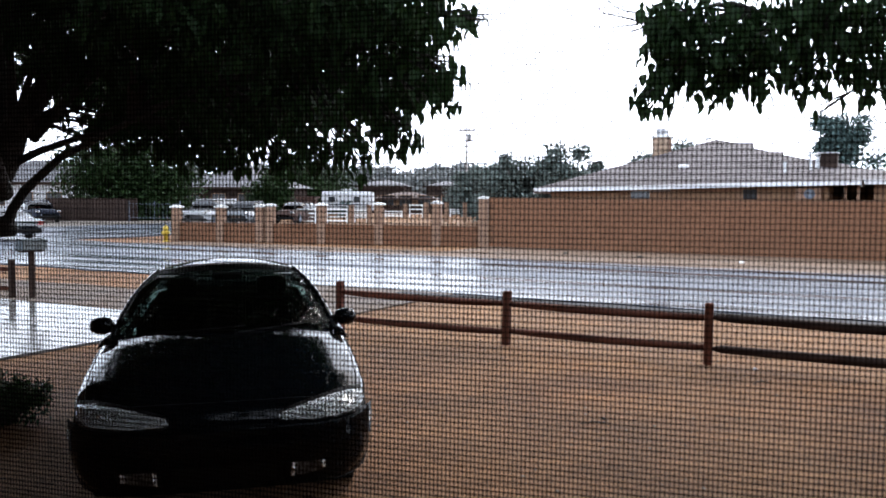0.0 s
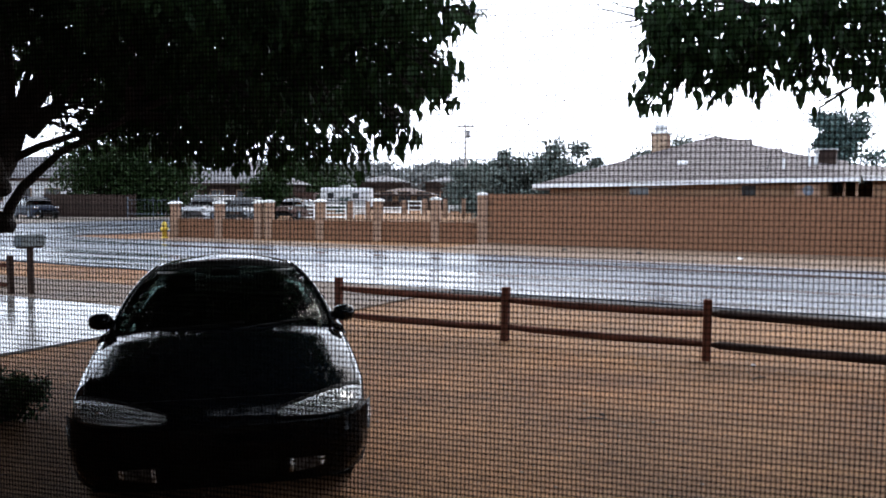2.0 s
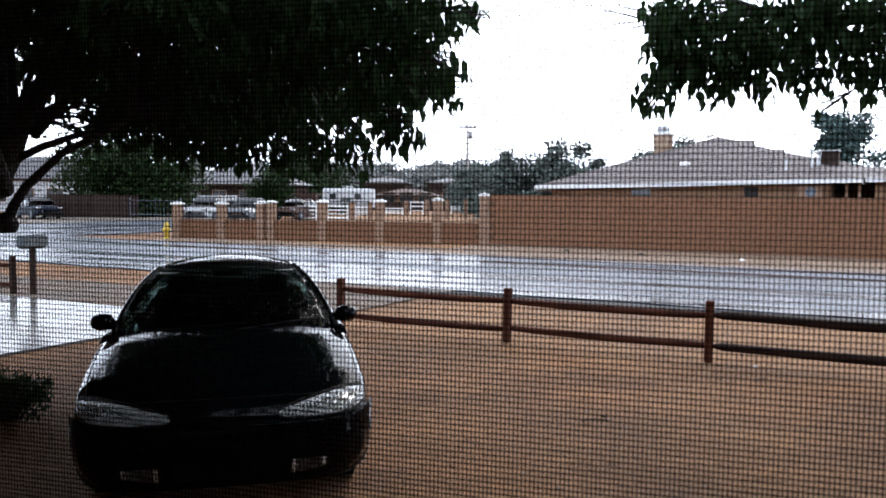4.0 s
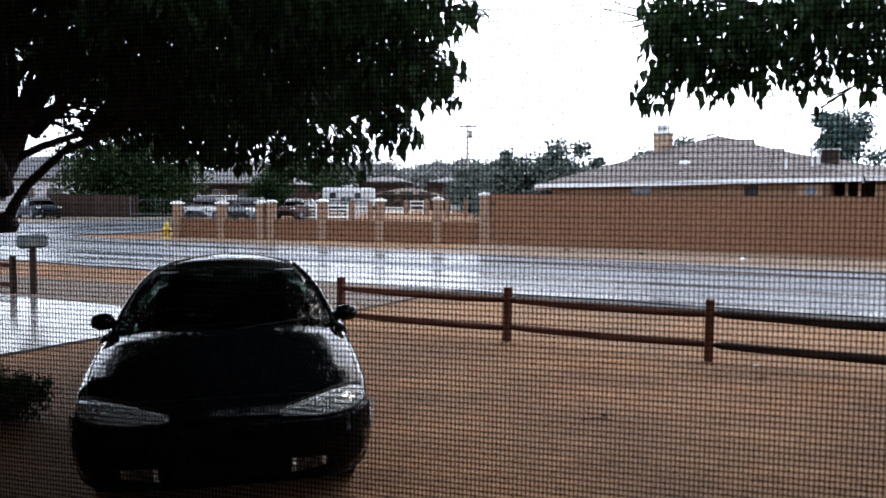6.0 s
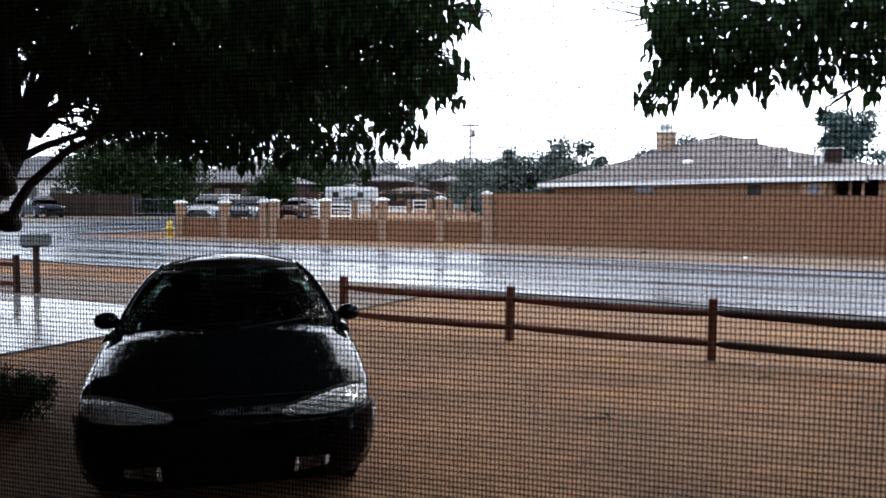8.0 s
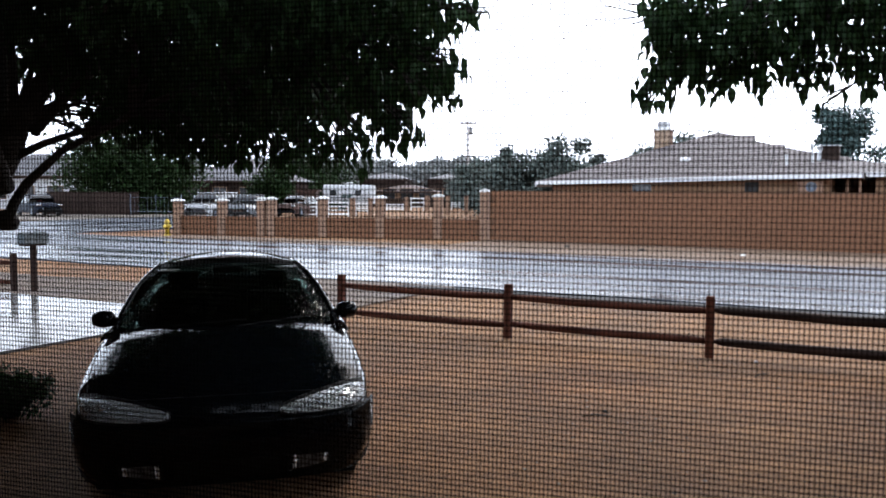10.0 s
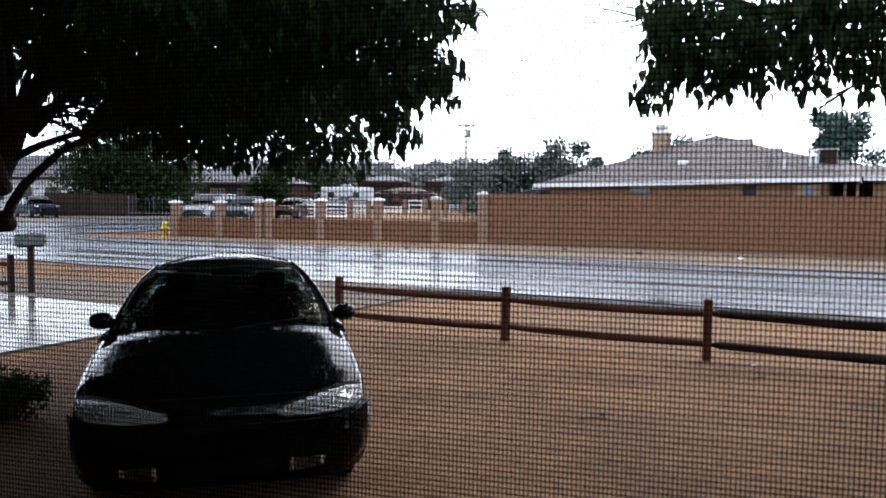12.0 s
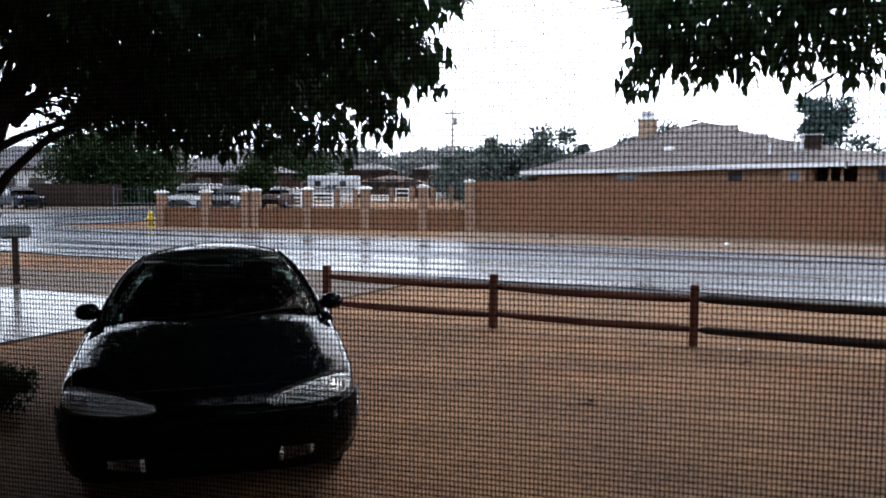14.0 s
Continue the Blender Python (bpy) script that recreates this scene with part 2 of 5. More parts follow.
def arrays(name, verts, faces, mat, smooth=False):
    me = bpy.data.meshes.new(name)
    me.from_pydata([tuple(map(float, v)) for v in verts], [], [tuple(map(int, f)) for f in faces])
    me.materials.append(mat)
    if smooth:
        for p in me.polygons:
            p.use_smooth = True
    return new(name, me)


def box(bm, x0, x1, y0, y1, z0, z1, bevel=0.0, m=None):
    r = bmesh.ops.create_cube(bm, size=1)
    bmesh.ops.scale(bm, vec=(x1 - x0, y1 - y0, z1 - z0), verts=r["verts"])
    bmesh.ops.translate(bm, vec=((x0 + x1) / 2, (y0 + y1) / 2, (z0 + z1) / 2), verts=r["verts"])
    vs = r["verts"]
    if bevel:
        es = list({e for v in vs for e in v.link_edges})
        out = bmesh.ops.bevel(bm, geom=es, offset=bevel, segments=2, affect="EDGES", profile=0.6)
        vs = list({v for f in out["faces"] for v in f.verts} | {v for v in vs if v.is_valid})
    if m is not None:
        bmesh.ops.transform(bm, matrix=m, verts=vs)
    return bm


def boxed(*a, **k):
    return box(bmesh.new(), *a, **k)


def tube(points, radii, sides=8, cap=True, bm=None):
    """A tapered tube along points."""
    bm = bm or bmesh.new()
    pts = [Vector(p) for p in points]
    rings = []
    side = None
    for i, p in enumerate(pts):
        d = (pts[min(i + 1, len(pts) - 1)] - pts[max(i - 1, 0)]).normalized()
        if side is None:
            side = d.orthogonal().normalized()
        side = (side - d * side.dot(d)).normalized()
        other = d.cross(side)
        r = radii[i] if isinstance(radii, (list, tuple)) else radii
        rings.append([bm.verts.new(p + r * (math.cos(2 * math.pi * k / sides) * side + math.sin(2 * math.pi * k / sides) * other)) for k in range(sides)])
    for a, b in zip(rings, rings[1:]):
        for k in range(sides):
            bm.faces.new((a[k], a[(k + 1) % sides], b[(k + 1) % sides], b[k]))
    if cap:
        bm.faces.new(rings[0][::-1])
        bm.faces.new(rings[-1])
    return bm


def lathe(profile, sides=20, axis="z", bm=None):
    """Turn (radius, height) pairs round an axis."""
    bm = bm or bmesh.new()
    rings = []
    for r, h in profile:
        ring = []
        for k in range(sides):
            a = 2 * math.pi * k / sides
            c, s = r * math.cos(a), r * math.sin(a)
            ring.append(bm.verts.new((c, s, h) if axis == "z" else (h, c, s) if axis == "x" else (c, h, s)))
        rings.append(ring)
    for a, b in zip(rings, rings[1:]):
        for k in range(sides):
            bm.faces.new((a[k], a[(k + 1) % sides], b[(k + 1) % sides], b[k]))
    if profile[0][0] > 1e-4:
        bm.faces.new(rings[0][::-1])
    if profile[-1][0] > 1e-4:
        bm.faces.new(rings[-1])
    bmesh.ops.recalc_face_normals(bm, faces=bm.faces)
    return bm


def patch(f, nu, nv, thick=0.0):
    """A sheet of nu by nv faces over f(s, t) with s, t from 0 to 1; thick turns it into a shell."""
    bm = bmesh.new()
    g = [[bm.verts.new(f(i / nu, j / nv)) for i in range(nu + 1)] for j in range(nv + 1)]
    for j in range(nv):
        for i in range(nu):
            bm.faces.new((g[j][i], g[j][i + 1], g[j + 1][i + 1], g[j + 1][i]))
    if thick:
        bmesh.ops.solidify(bm, geom=list(bm.faces), thickness=thick)
    bmesh.ops.recalc_face_normals(bm, faces=bm.faces)
    return bm


def leaf_sheet(name, centres, length, mat, parent, rng, droop=0.8, lean=0.5, label="", folded=True):
    """Many hanging pointed leaves as one mesh."""
    c = np.asarray(centres, float)
    k = len(c)
    yaw = rng.uniform(0, 2 * np.pi, k)
    tilt = rng.normal(droop, lean, k)
    size = length * rng.uniform(0.6, 1.25, k)
    out = np.stack([np.cos(yaw) * np.cos(tilt), np.sin(yaw) * np.cos(tilt), -np.sin(tilt)], 1)
    side = np.stack([-np.sin(yaw), np.cos(yaw), np.zeros(k)], 1)
    twist = rng.normal(0, 0.5, k)[:, None]
    nor = np.cross(out, side)
    side = side * np.cos(twist) + nor * np.sin(twist)
    nor = np.cross(out, side)
    if folded:
        # stalk end, three pairs along the edge with the midrib between them, and a long curved tip
        shape = [(0, 0, 0), (0.16, 0.19, 0.05), (0.16, -0.19, 0.05), (0.2, 0, 0.0), (0.42, 0.27, 0.06), (0.42, -0.27, 0.06), (0.45, 0, -0.01), (0.74, 0.17, 0.0), (0.74, -0.17, 0.0), (0.76, 0, -0.06), (0.98, 0.05, -0.13), (0.98, -0.05, -0.13), (1.16, 0.03, -0.26)]
        faces = [(0, 3, 1), (0, 2, 3), (1, 3, 4), (3, 6, 4), (3, 2, 5), (3, 5, 6), (4, 6, 7), (6, 9, 7), (6, 5, 8), (6, 8, 9), (7, 9, 10), (9, 8, 11), (9, 11, 10), (10, 11, 12)]
    else:
        shape = [(0, 0, 0), (0.5, 0.35, 0.05), (0.5, -0.35, 0.05), (1, 0, -0.05)]
        faces = [(0, 2, 1), (1, 2, 3)]
    m = len(shape)
    v = np.concatenate([(c + size[:, None] * (a * out + b * side + h * nor))[:, None] for a, b, h in shape], 1).reshape(-1, 3)
    fs = (np.asarray(faces)[None] + (np.arange(k) * m)[:, None, None]).reshape(-1, 3)
    me = bpy.data.meshes.new(name)
    me.from_pydata(v.tolist(), [], fs.tolist())
    me.materials.append(mat)
    ob = new(name, me)
    ob.parent = parent
    return tagged(ob, label, kind="stuff")


def in_clump(rng, centre, radius, count, flat=1.0, shell=0.35):
    """Points in a lumpy ellipsoid, denser towards its skin."""
    d = rng.normal(size=(count, 3))
    d /= np.linalg.norm(d, axis=1)[:, None]
    r = rng.uniform(0, 1, count) ** shell
    lump = 1 + 0.25 * np.sin(d[:, 0] * 5 + centre[0] * 3) * np.cos(d[:, 2] * 4 + centre[1] * 5)
    p = d * (r * lump * radius)[:, None]
    p[:, 2] *= flat
    return p + np.asarray(centre)


# ---------- ground, street, paving ----------
def build_ground():
    near = np.linspace(-30, 30, 161)
    far = np.array([40, 55, 80, 120, 200, 400, 900, 2500])
    ax = np.concatenate([-far[::-1], near, far])
    X, Y = np.meshgrid(ax, ax + 12)
    h = np.array([[noise.noise((x * 0.45, y * 0.45, 0.3)) * 0.014 + noise.noise((x * 1.7, y * 1.7, 4.1)) * 0.006 if abs(x) < 26 and abs(y) < 40 else 0.0 for x, y in zip(r, s)] for r, s in zip(X, Y)])
    k = len(ax)
    v = np.stack([X, Y, h - 0.008], -1).reshape(-1, 3)
    i = np.arange(k * k).reshape(k, k)
    f = np.stack([i[:-1, :-1], i[:-1, 1:], i[1:, 1:], i[1:, :-1]], -1).reshape(-1, 4)
    tagged(arrays("ground", v, f, M_DIRT, True), "wet sandy brown dirt yard with darker damp patches", "ground", kind="structure")


def ragged_sheet(name, u0, u1, n0, n1, z, mat, label, category, wob=0.15, step=0.7, thick=0.05):
    """A paved sheet on the street grid with slightly ragged long edges and real thickness."""
    rng = random.Random(len(name) + int(u0))
    k = max(2, int((u1 - u0) / step))
    v, f = [], []
    for i in range(k + 1):
        u = u0 + (u1 - u0) * i / k
        a, b = n0 + rng.uniform(-wob, wob), n1 + rng.uniform(-wob, wob)
        v += [(u, a, z - thick), (u, a, z), (u, b, z), (u, b, z - thick)]
    for i in range(k):
        p, q = 4 * i, 4 * i + 4
        f += [(p, q, q + 1, p + 1), (p + 1, q + 1, q + 2, p + 2), (p + 2, q + 2, q + 3, p + 3)]
    f += [(0, 1, 2, 3), (4 * k, 4 * k + 3, 4 * k + 2, 4 * k + 1)]
    ob = arrays(name, v, f, mat)
    ob.matrix_world = ROADTURN
    return tagged(ob, label, category, kind="structure")


def build_paving():
    ragged_sheet("road", -300, 200, 14.6, 23.6, 0.03, M_ROAD, "wet grey asphalt street reflecting the pale sky", "road", 0.12, 0.8)
    side = ragged_sheet("road_side_street", 23.3, 46, 30, 43, 0.026, M_ROAD, "wet grey asphalt side street behind the corner", "road", 0.12, 0.8)
    side.matrix_world = ROADTURN @ pose(0, 0, 0, 0, 0, 90)
    ragged_sheet("verge", -25.5, 30, 23.68, 25.9, 0.02, M_VERGE, "wet tan dirt verge below the block wall", "verge", 0.1, 0.4)
    ragged_sheet("verge", -13.8, 30, 25.95, 29.6, 0.021, M_VERGE, "wet tan dirt verge below the block wall", "verge", 0.1, 0.4)
    far = ragged_sheet("verge_far", -34.0, -17.5, 49.5, 63.0, 0.012, M_GRAVEL, "grey-tan gravel beyond the side street", "verge", 0.3, 0.8)
    far.matrix_world = pose(0, 0, 0)
    ragged_sheet("road_gutter", -8.6, 60, 14.12, 14.5, 0.024, M_GUTTER, "dark wet gutter along the edge of the street", "gutter", 0.06, 0.5)
    ragged_sheet("pavement_apron", -12.8, -7.6, 9.75, 14.75, 0.022, M_MUD, "muddy grey gravel apron between driveway and street", "pavement", 0.1, 0.4)
    ragged_sheet("pavement_strip", -40, -12.8, 9.75, 12.1, 0.02, M_MUD, "muddy grey strip along the front fence", "pavement", 0.12, 0.5)
    for i in range(3):
        ragged_sheet("driveway_slab", -18.0, -13.42, 3.4 + 2.1 * i, 5.48 + 2.1 * i, 0.03, M_SLAB, "wet pale concrete driveway slab mirroring the sky", "driveway", 0.0, 4, 0.1)
        ragged_sheet("driveway_slab", -13.4, -8.85, 3.4 + 2.1 * i, 5.48 + 2.1 * i, 0.03, M_SLAB, "wet pale concrete driveway slab mirroring the sky", "driveway", 0.0, 4, 0.1)


# ---------- the house that the camera stands in, and its window screen ----------
SCREEN_YAW = 17.0
SCREEN_AT = 0.272


def build_window():
    turn = pose(0, 0, 0, 0, 0, -SCREEN_YAW)
    near = SCREEN_AT
    w0, w1, z0, z1 = -0.62, 0.62, 1.15, 2.3

    def wall(name, *dims, mat=M_ROOM, label="plain plaster wall of the room behind the window", category="wall"):
        ob = mesh_ob(name, boxed(*dims), mat)
        ob.matrix_world = turn
        return tagged(ob, label, category, kind="structure")
    a, b = near + 0.01, near + 0.16
    out = "tan stucco outside wall of the house"
    for name, d in (("wall_front_left", (-8.0, w0, a, b, 0, 2.75)), ("wall_front_right", (w1, 8.0, a, b, 0, 2.75)), ("wall_front_sill", (w0, w1, a, b, 0, z0)), ("wall_front_head", (w0, w1, a, b, z1, 2.75))):
        wall(name, *d, mat=M_STUCCO, label=out)
    wall("wall_west", -2.7, -2.6, -3.4, a, 0, 2.75)
    wall("wall_east", 2.6, 2.7, -3.4, a, 0, 2.75)
    wall("wall_back", -2.6, 2.6, -3.4, -3.3, 0, 2.75)
    wall("ceiling", -2.6, 2.6, -3.3, a, 2.75, 2.87)
    wall("floor", -2.6, 2.6, -3.3, a, 0.2, 0.3, label="plain floor of the room behind the window", category="floor")
    # added out of view: walls that keep the left sky off the yard
    wall("wall_light_block", -9.6, -4.75, b, 4.2, 0, 2.87, mat=M_STUCCO, label="tan stucco wall added out of view to block side light")
    wall("wall_light_block_rear", -9.6, -7.1, 4.21, 6.4, 0, 2.87, mat=M_STUCCO, label="tan stucco wall added out of view to block side light")
    # added, unseen: blocks the eastern sky from the bumper and right-hand ground
    yard = mesh_ob("wall_sky_block", boxed(9.5, 9.7, -8.0, 9.0, -0.1, 3.2), M_STUCCO)
    yard.matrix_world = ROADTURN
    tagged(yard, "plain stucco wall added out of view to hide the eastern sky", "wall", kind="structure")
    # added roof over those walls, unseen, for more shade on the left
    wall("roof_light_block", -10.2, -5.1, b + 3.01, 4.9, 2.88, 3.15, mat=M_SHINGLE, label="low roof added out of view to shade the left of the yard", category="roof")
    # unseen eave, made three metres deep to shade the near ground
    wall("roof_shade_eave", -8.4, 8.4, -6.0, b + 3.0, 2.88, 3.06, mat=M_SHINGLE, label="wide unseen eave added over the window to shade the near yard", category="roof")
    scr = thing("insect_screen", turn @ pose(0, near, 0), "dark woven fibreglass insect screen in an aluminium frame", "window screen")
    t = 0.014
    for name, d in (("frame_rail", (w0, w1, -t / 2, t / 2, z0, z0 + 0.022)), ("frame_rail", (w0, w1, -t / 2, t / 2, z1 - 0.022, z1)),
                    ("frame_stile", (w0, w0 + 0.022, -t / 2, t / 2, z0 + 0.022, z1 - 0.022)), ("frame_stile", (w1 - 0.022, w1, -t / 2, t / 2, z0 + 0.022, z1 - 0.022))):
        part(name, boxed(*d, bevel=0.002), M_ALU, scr)
    # woven fibres, 18 by 14 to the inch
    v, f = [], []

    def fibre(p, q, ax, r):
        i = len(v)
        for e in (p, q):
            for da, db in ((-r, -r), (r, -r), (r, r), (-r, r)):
                v.append((e[0] + (da if ax == "z" else 0), e[1] + db, e[2] + (da if ax == "x" else 0)))
        for k in range(4):
            f.append((i + k, i + (k + 1) % 4, i + 4 + (k + 1) % 4, i + 4 + k))
    rng = random.Random(5)
    px, pz = 0.0254 / 18, 0.0254 / 14
    for k in range(int(0.72 / px)):
        x = -0.36 + k * px + rng.uniform(-3e-5, 3e-5)
        fibre((x, 0, 1.5), (x, 0, 2.2), "z", 0.00016)
    for k in range(int(0.7 / pz)):
        z = 1.5 + k * pz + rng.uniform(-3e-5, 3e-5)
        fibre((-0.36, 0.0002, z), (0.36, 0.0002, z), "x", 0.00017)
    wires = arrays("weave", v, f, M_WIRE)
    wires.parent = scr
    tagged(wires, kind="stuff")


# ---------- rail fence ----------
def build_fence():
    rng = random.Random(3)
    posts = [(-6.91, 9.93), (-4.42, 10.0), (-1.93, 9.98), (0.6, 9.97), (3.1, 9.97), (5.6, 9.97)]
    left = [(-13.95, 9.94), (-16.4, 9.95), (-18.9, 9.95)]
    for run, group in ((posts, "posts and rails beside the yard"), (left, "posts and rails beyond the driveway")):
        fence = thing("rail_fence", road(run[0][0], run[0][1]), "low weathered red-brown two-rail wooden fence", "fence")
        o = Vector((run[0][0], run[0][1], 0))
        for k, (u, n) in enumerate(run):
            h = 0.68 + rng.uniform(-0.01, 0.02)
            bm = boxed(-0.046, 0.046, -0.046, 0.046, -0.15, h, bevel=0.012)
            ob = part("post", bm, M_WOOD if run is posts else M_WETWOOD, fence)
            ob.location = (u - o.x, n - o.y, 0)
            ob.rotation_euler = (rng.uniform(-0.01, 0.01), rng.uniform(-0.012, 0.012), rng.uniform(-0.1, 0.1))
            if k + 1 < len(run):
                a, b = Vector((u, n, 0)) - o, Vector((*run[k + 1], 0)) - o
                for z in (0.17, 0.525):
                    z0, z1 = z + rng.uniform(-0.012, 0.012), z + rng.uniform(-0.012, 0.012)
                    off = Vector((0, rng.uniform(-0.01, 0.01), 0))
                    pts = [a.lerp(b, s) + off + Vector((0, 0, z0 + (z1 - z0) * s - 0.012 * math.sin(s * math.pi) + rng.uniform(-0.004, 0.004))) for s in (0.0, 0.15, 0.35, 0.55, 0.75, 0.9, 1.0)]
                    if run is posts and k >= 2:
                        pts[0] = pts[0].lerp(pts[1], 0.12)
                        pts[1] = pts[0].lerp(pts[1], 0.3)
                        part("rail", tube(pts, [0.02, 0.046, 0.05, 0.053, 0.053, 0.05, 0.036], 8), M_WETWOOD, fence, "darker soaked rail", smooth=True)
                    else:
                        part("rail", tube(pts, [0.034, 0.043, 0.046, 0.046, 0.045, 0.043, 0.034], 8), M_WOOD, fence, smooth=True)
    mail = thing("mailbox", road(-13.66, 10.12) @ Matrix.Diagonal((1.0, 0.82, 1.0, 1.0)), "grey metal mailbox on a dark wooden post", "mailbox")
    part("post", boxed(-0.045, 0.045, -0.045, 0.045, -0.1, 0.83, bevel=0.01), M_WETWOOD, mail)
    part("bracket", boxed(-0.08, 0.08, -0.26, 0.26, 0.83, 0.865, bevel=0.004), M_WETWOOD, mail)

    def arch(s, t):
        a = math.pi * s
        return (0.105 * math.cos(a), -0.29 + 0.58 * t, 0.96 + 0.11 * math.sin(a) if 0 < s < 1 else 0.865)
    part("box", patch(arch, 12, 1, 0.004), M_MAILBOX, mail, smooth=True)
    for y in (-0.285, 0.285):
        part("door", boxed(-0.1, 0.1, y - 0.006, y + 0.006, 0.865, 1.04, bevel=0.004), M_MAILBOX, mail)


# ---------- walls across the street ----------
def block_wall(name, a, b, height, course, length, label, top, limit=300, near_u=0.0):
    """A wall of single blocks on a mortar core from a to b on the street grid."""
    a, b = Vector((*a, 0)), Vector((*b, 0))
    d = b - a
    ang = math.degrees(math.atan2(d.y, d.x))
    L = d.length
    wall = thing(name, road(a.x, a.y, 0, ang), label, "wall", kind="structure")
    part("core", boxed(0, L, -0.062, 0.062, -0.1, height), M_JOINT, wall)
    meshes = []
    rng = random.Random(7)
    for k in range(3):
        bm = boxed(0.004, length - 0.008, -0.076, 0.076, 0.004, course - 0.006, bevel=0.008)
        for v in bm.verts:
            v.co.y += rng.uniform(-0.004, 0.004)
            v.co.z += rng.uniform(-0.002, 0.002)
        me = bpy.data.meshes.new("block")
        bm.to_mesh(me)
        bm.free()
        me.materials.append(M_BLOCK)
        meshes.append(me)
    spots = []
    rows = int(round(height / course))
    for r in range(rows):
        x = -length / 2 * (r % 2)
        while x < L - 0.02:
            if x >= -0.01 and x + length <= L + 0.05:
                spots.append((x, r * course))
            x += length
    spots.sort(key=lambda s: abs(s[0] - near_u))
    rest = bmesh.new()
    for i, (x, z) in enumerate(spots):
        if i < limit:
            ob = new("block", meshes[i % 3])
            ob.parent = wall
            ob.location = (x, 0, z)
        else:
            k0 = len(rest.verts)
            rest.from_mesh(meshes[i % 3])
            rest.verts.ensure_lookup_table()
            bmesh.ops.translate(rest, vec=(x, 0, z), verts=rest.verts[k0:])
    if len(rest.verts):
        tagged(part("farther_blocks", rest, M_BLOCK, wall), kind="stuff")
    else:
        rest.free()
    if top:
        part("coping", boxed(0, L, -0.1, 0.1, height, height + top, bevel=0.012), M_JOINT, wall)
    return wall


WALL_A, WALL_B = (-13.9, 29.75), (26.0, 29.9)
LOW_A, LOW_B = (-26.1, 26.0), (-14.12, 29.7)


def build_walls():
    block_wall("wall_street", WALL_A, WALL_B, 1.86, 0.2, 0.4, "long brown slump block wall across the street", 0.0, 300, 6.0)
    block_wall("wall_low", LOW_A, LOW_B, 0.72, 0.18, 0.4, "low brown block wall between tan pillars", 0.05, 200, 6.0)
    a, b = Vector((*LOW_A, 0)), Vector((*LOW_B, 0))
    d = (b - a)
    ang = math.degrees(math.atan2(d.y, d.x))

    def pillar(s, h, w=0.165):
        p = a + d * s
        pil = thing("pillar", road(p.x, p.y, 0, ang), "tan stucco fence pillar with a white cap", "pillar", "pillars of the low wall")
        part("shaft", boxed(-w, w, -w, w, -0.1, h - 0.1, bevel=0.01), M_PILLAR, pil)
        cap = bmesh.new()
        box(cap, -w - 0.05, w + 0.05, -w - 0.05, w + 0.05, h - 0.1, h - 0.05, bevel=0.01)
        bmesh.ops.create_cone(cap, cap_ends=True, segments=4, radius1=(w + 0.05) * 1.414, radius2=0.1, depth=0.07, matrix=pose(0, 0, h - 0.015, 0, 0, 45))
        part("cap", cap, M_CAP, pil, "white painted cap")
    for s, h in PILLARS:
        pillar(s, h)
    # black iron bars between the pillars
    for (s0, _), (s1, _) in zip(PILLARS, PILLARS[1:]):
        if s1 - s0 < 0.06 or s0 > 0.3:
            continue
        p = a + d * s0
        L = d.length * (s1 - s0)
        pan = thing("iron_railing", road(p.x, p.y, 0.77, ang), "black iron railing on the low wall", "railing", "railings of the low wall")
        for z in (0.05, 0.5):
            part("rail", boxed(0.165, L - 0.165, -0.012, 0.012, z, z + 0.03), M_IRON, pan)
        k = max(2, int((L - 0.4) / 0.14))
        for i in range(k):
            x = 0.2 + (L - 0.4) * (i + 0.5) / k
            part("bar", boxed(x - 0.009, x + 0.009, -0.009, 0.009, 0.0, 0.6), M_IRON, pan)


PILLARS = [(0.0, 1.45), (0.153, 1.47), (0.287, 1.5), (0.32, 1.53), (0.49, 1.58), (0.675, 1.63), (0.857, 1.7), (1.0, 1.9)]


def build_hydrant():
    h = thing("fire_hydrant", road(-26.0, 25.3) @ Matrix.Scale(0.88, 4), "yellow fire hydrant beside the corner pillar", "fire hydrant")
    part("base", lathe([(0.16, 0), (0.16, 0.05), (0.1, 0.06)], 16), M_YELLOW, h, smooth=False)
    part("barrel", lathe([(0.1, 0.06), (0.1, 0.45), (0.13, 0.46), (0.13, 0.5), (0.11, 0.51), (0.11, 0.58)], 16), M_YELLOW, h, smooth=True)
    part("bonnet", lathe([(0.135, 0.58), (0.135, 0.61), (0.12, 0.66), (0.07, 0.72), (0.03, 0.73), (0.03, 0.79)], 16), M_YELLOW, h, smooth=True)
    for y, r in ((-1, 0.07), (1, 0.06)):
        part("nozzle", lathe([(r, 0.09 * y), (r, 0.19 * y), (r * 0.6, 0.2 * y), (r * 0.6, 0.23 * y)], 12, "x"), M_YELLOW, h).location = (0, 0, 0.42)
    part("nozzle", lathe([(0.09, -0.09), (0.09, -0.2), (0.05, -0.21), (0.05, -0.25)], 12, "y"), M_YELLOW, h).location = (0, 0, 0.4)


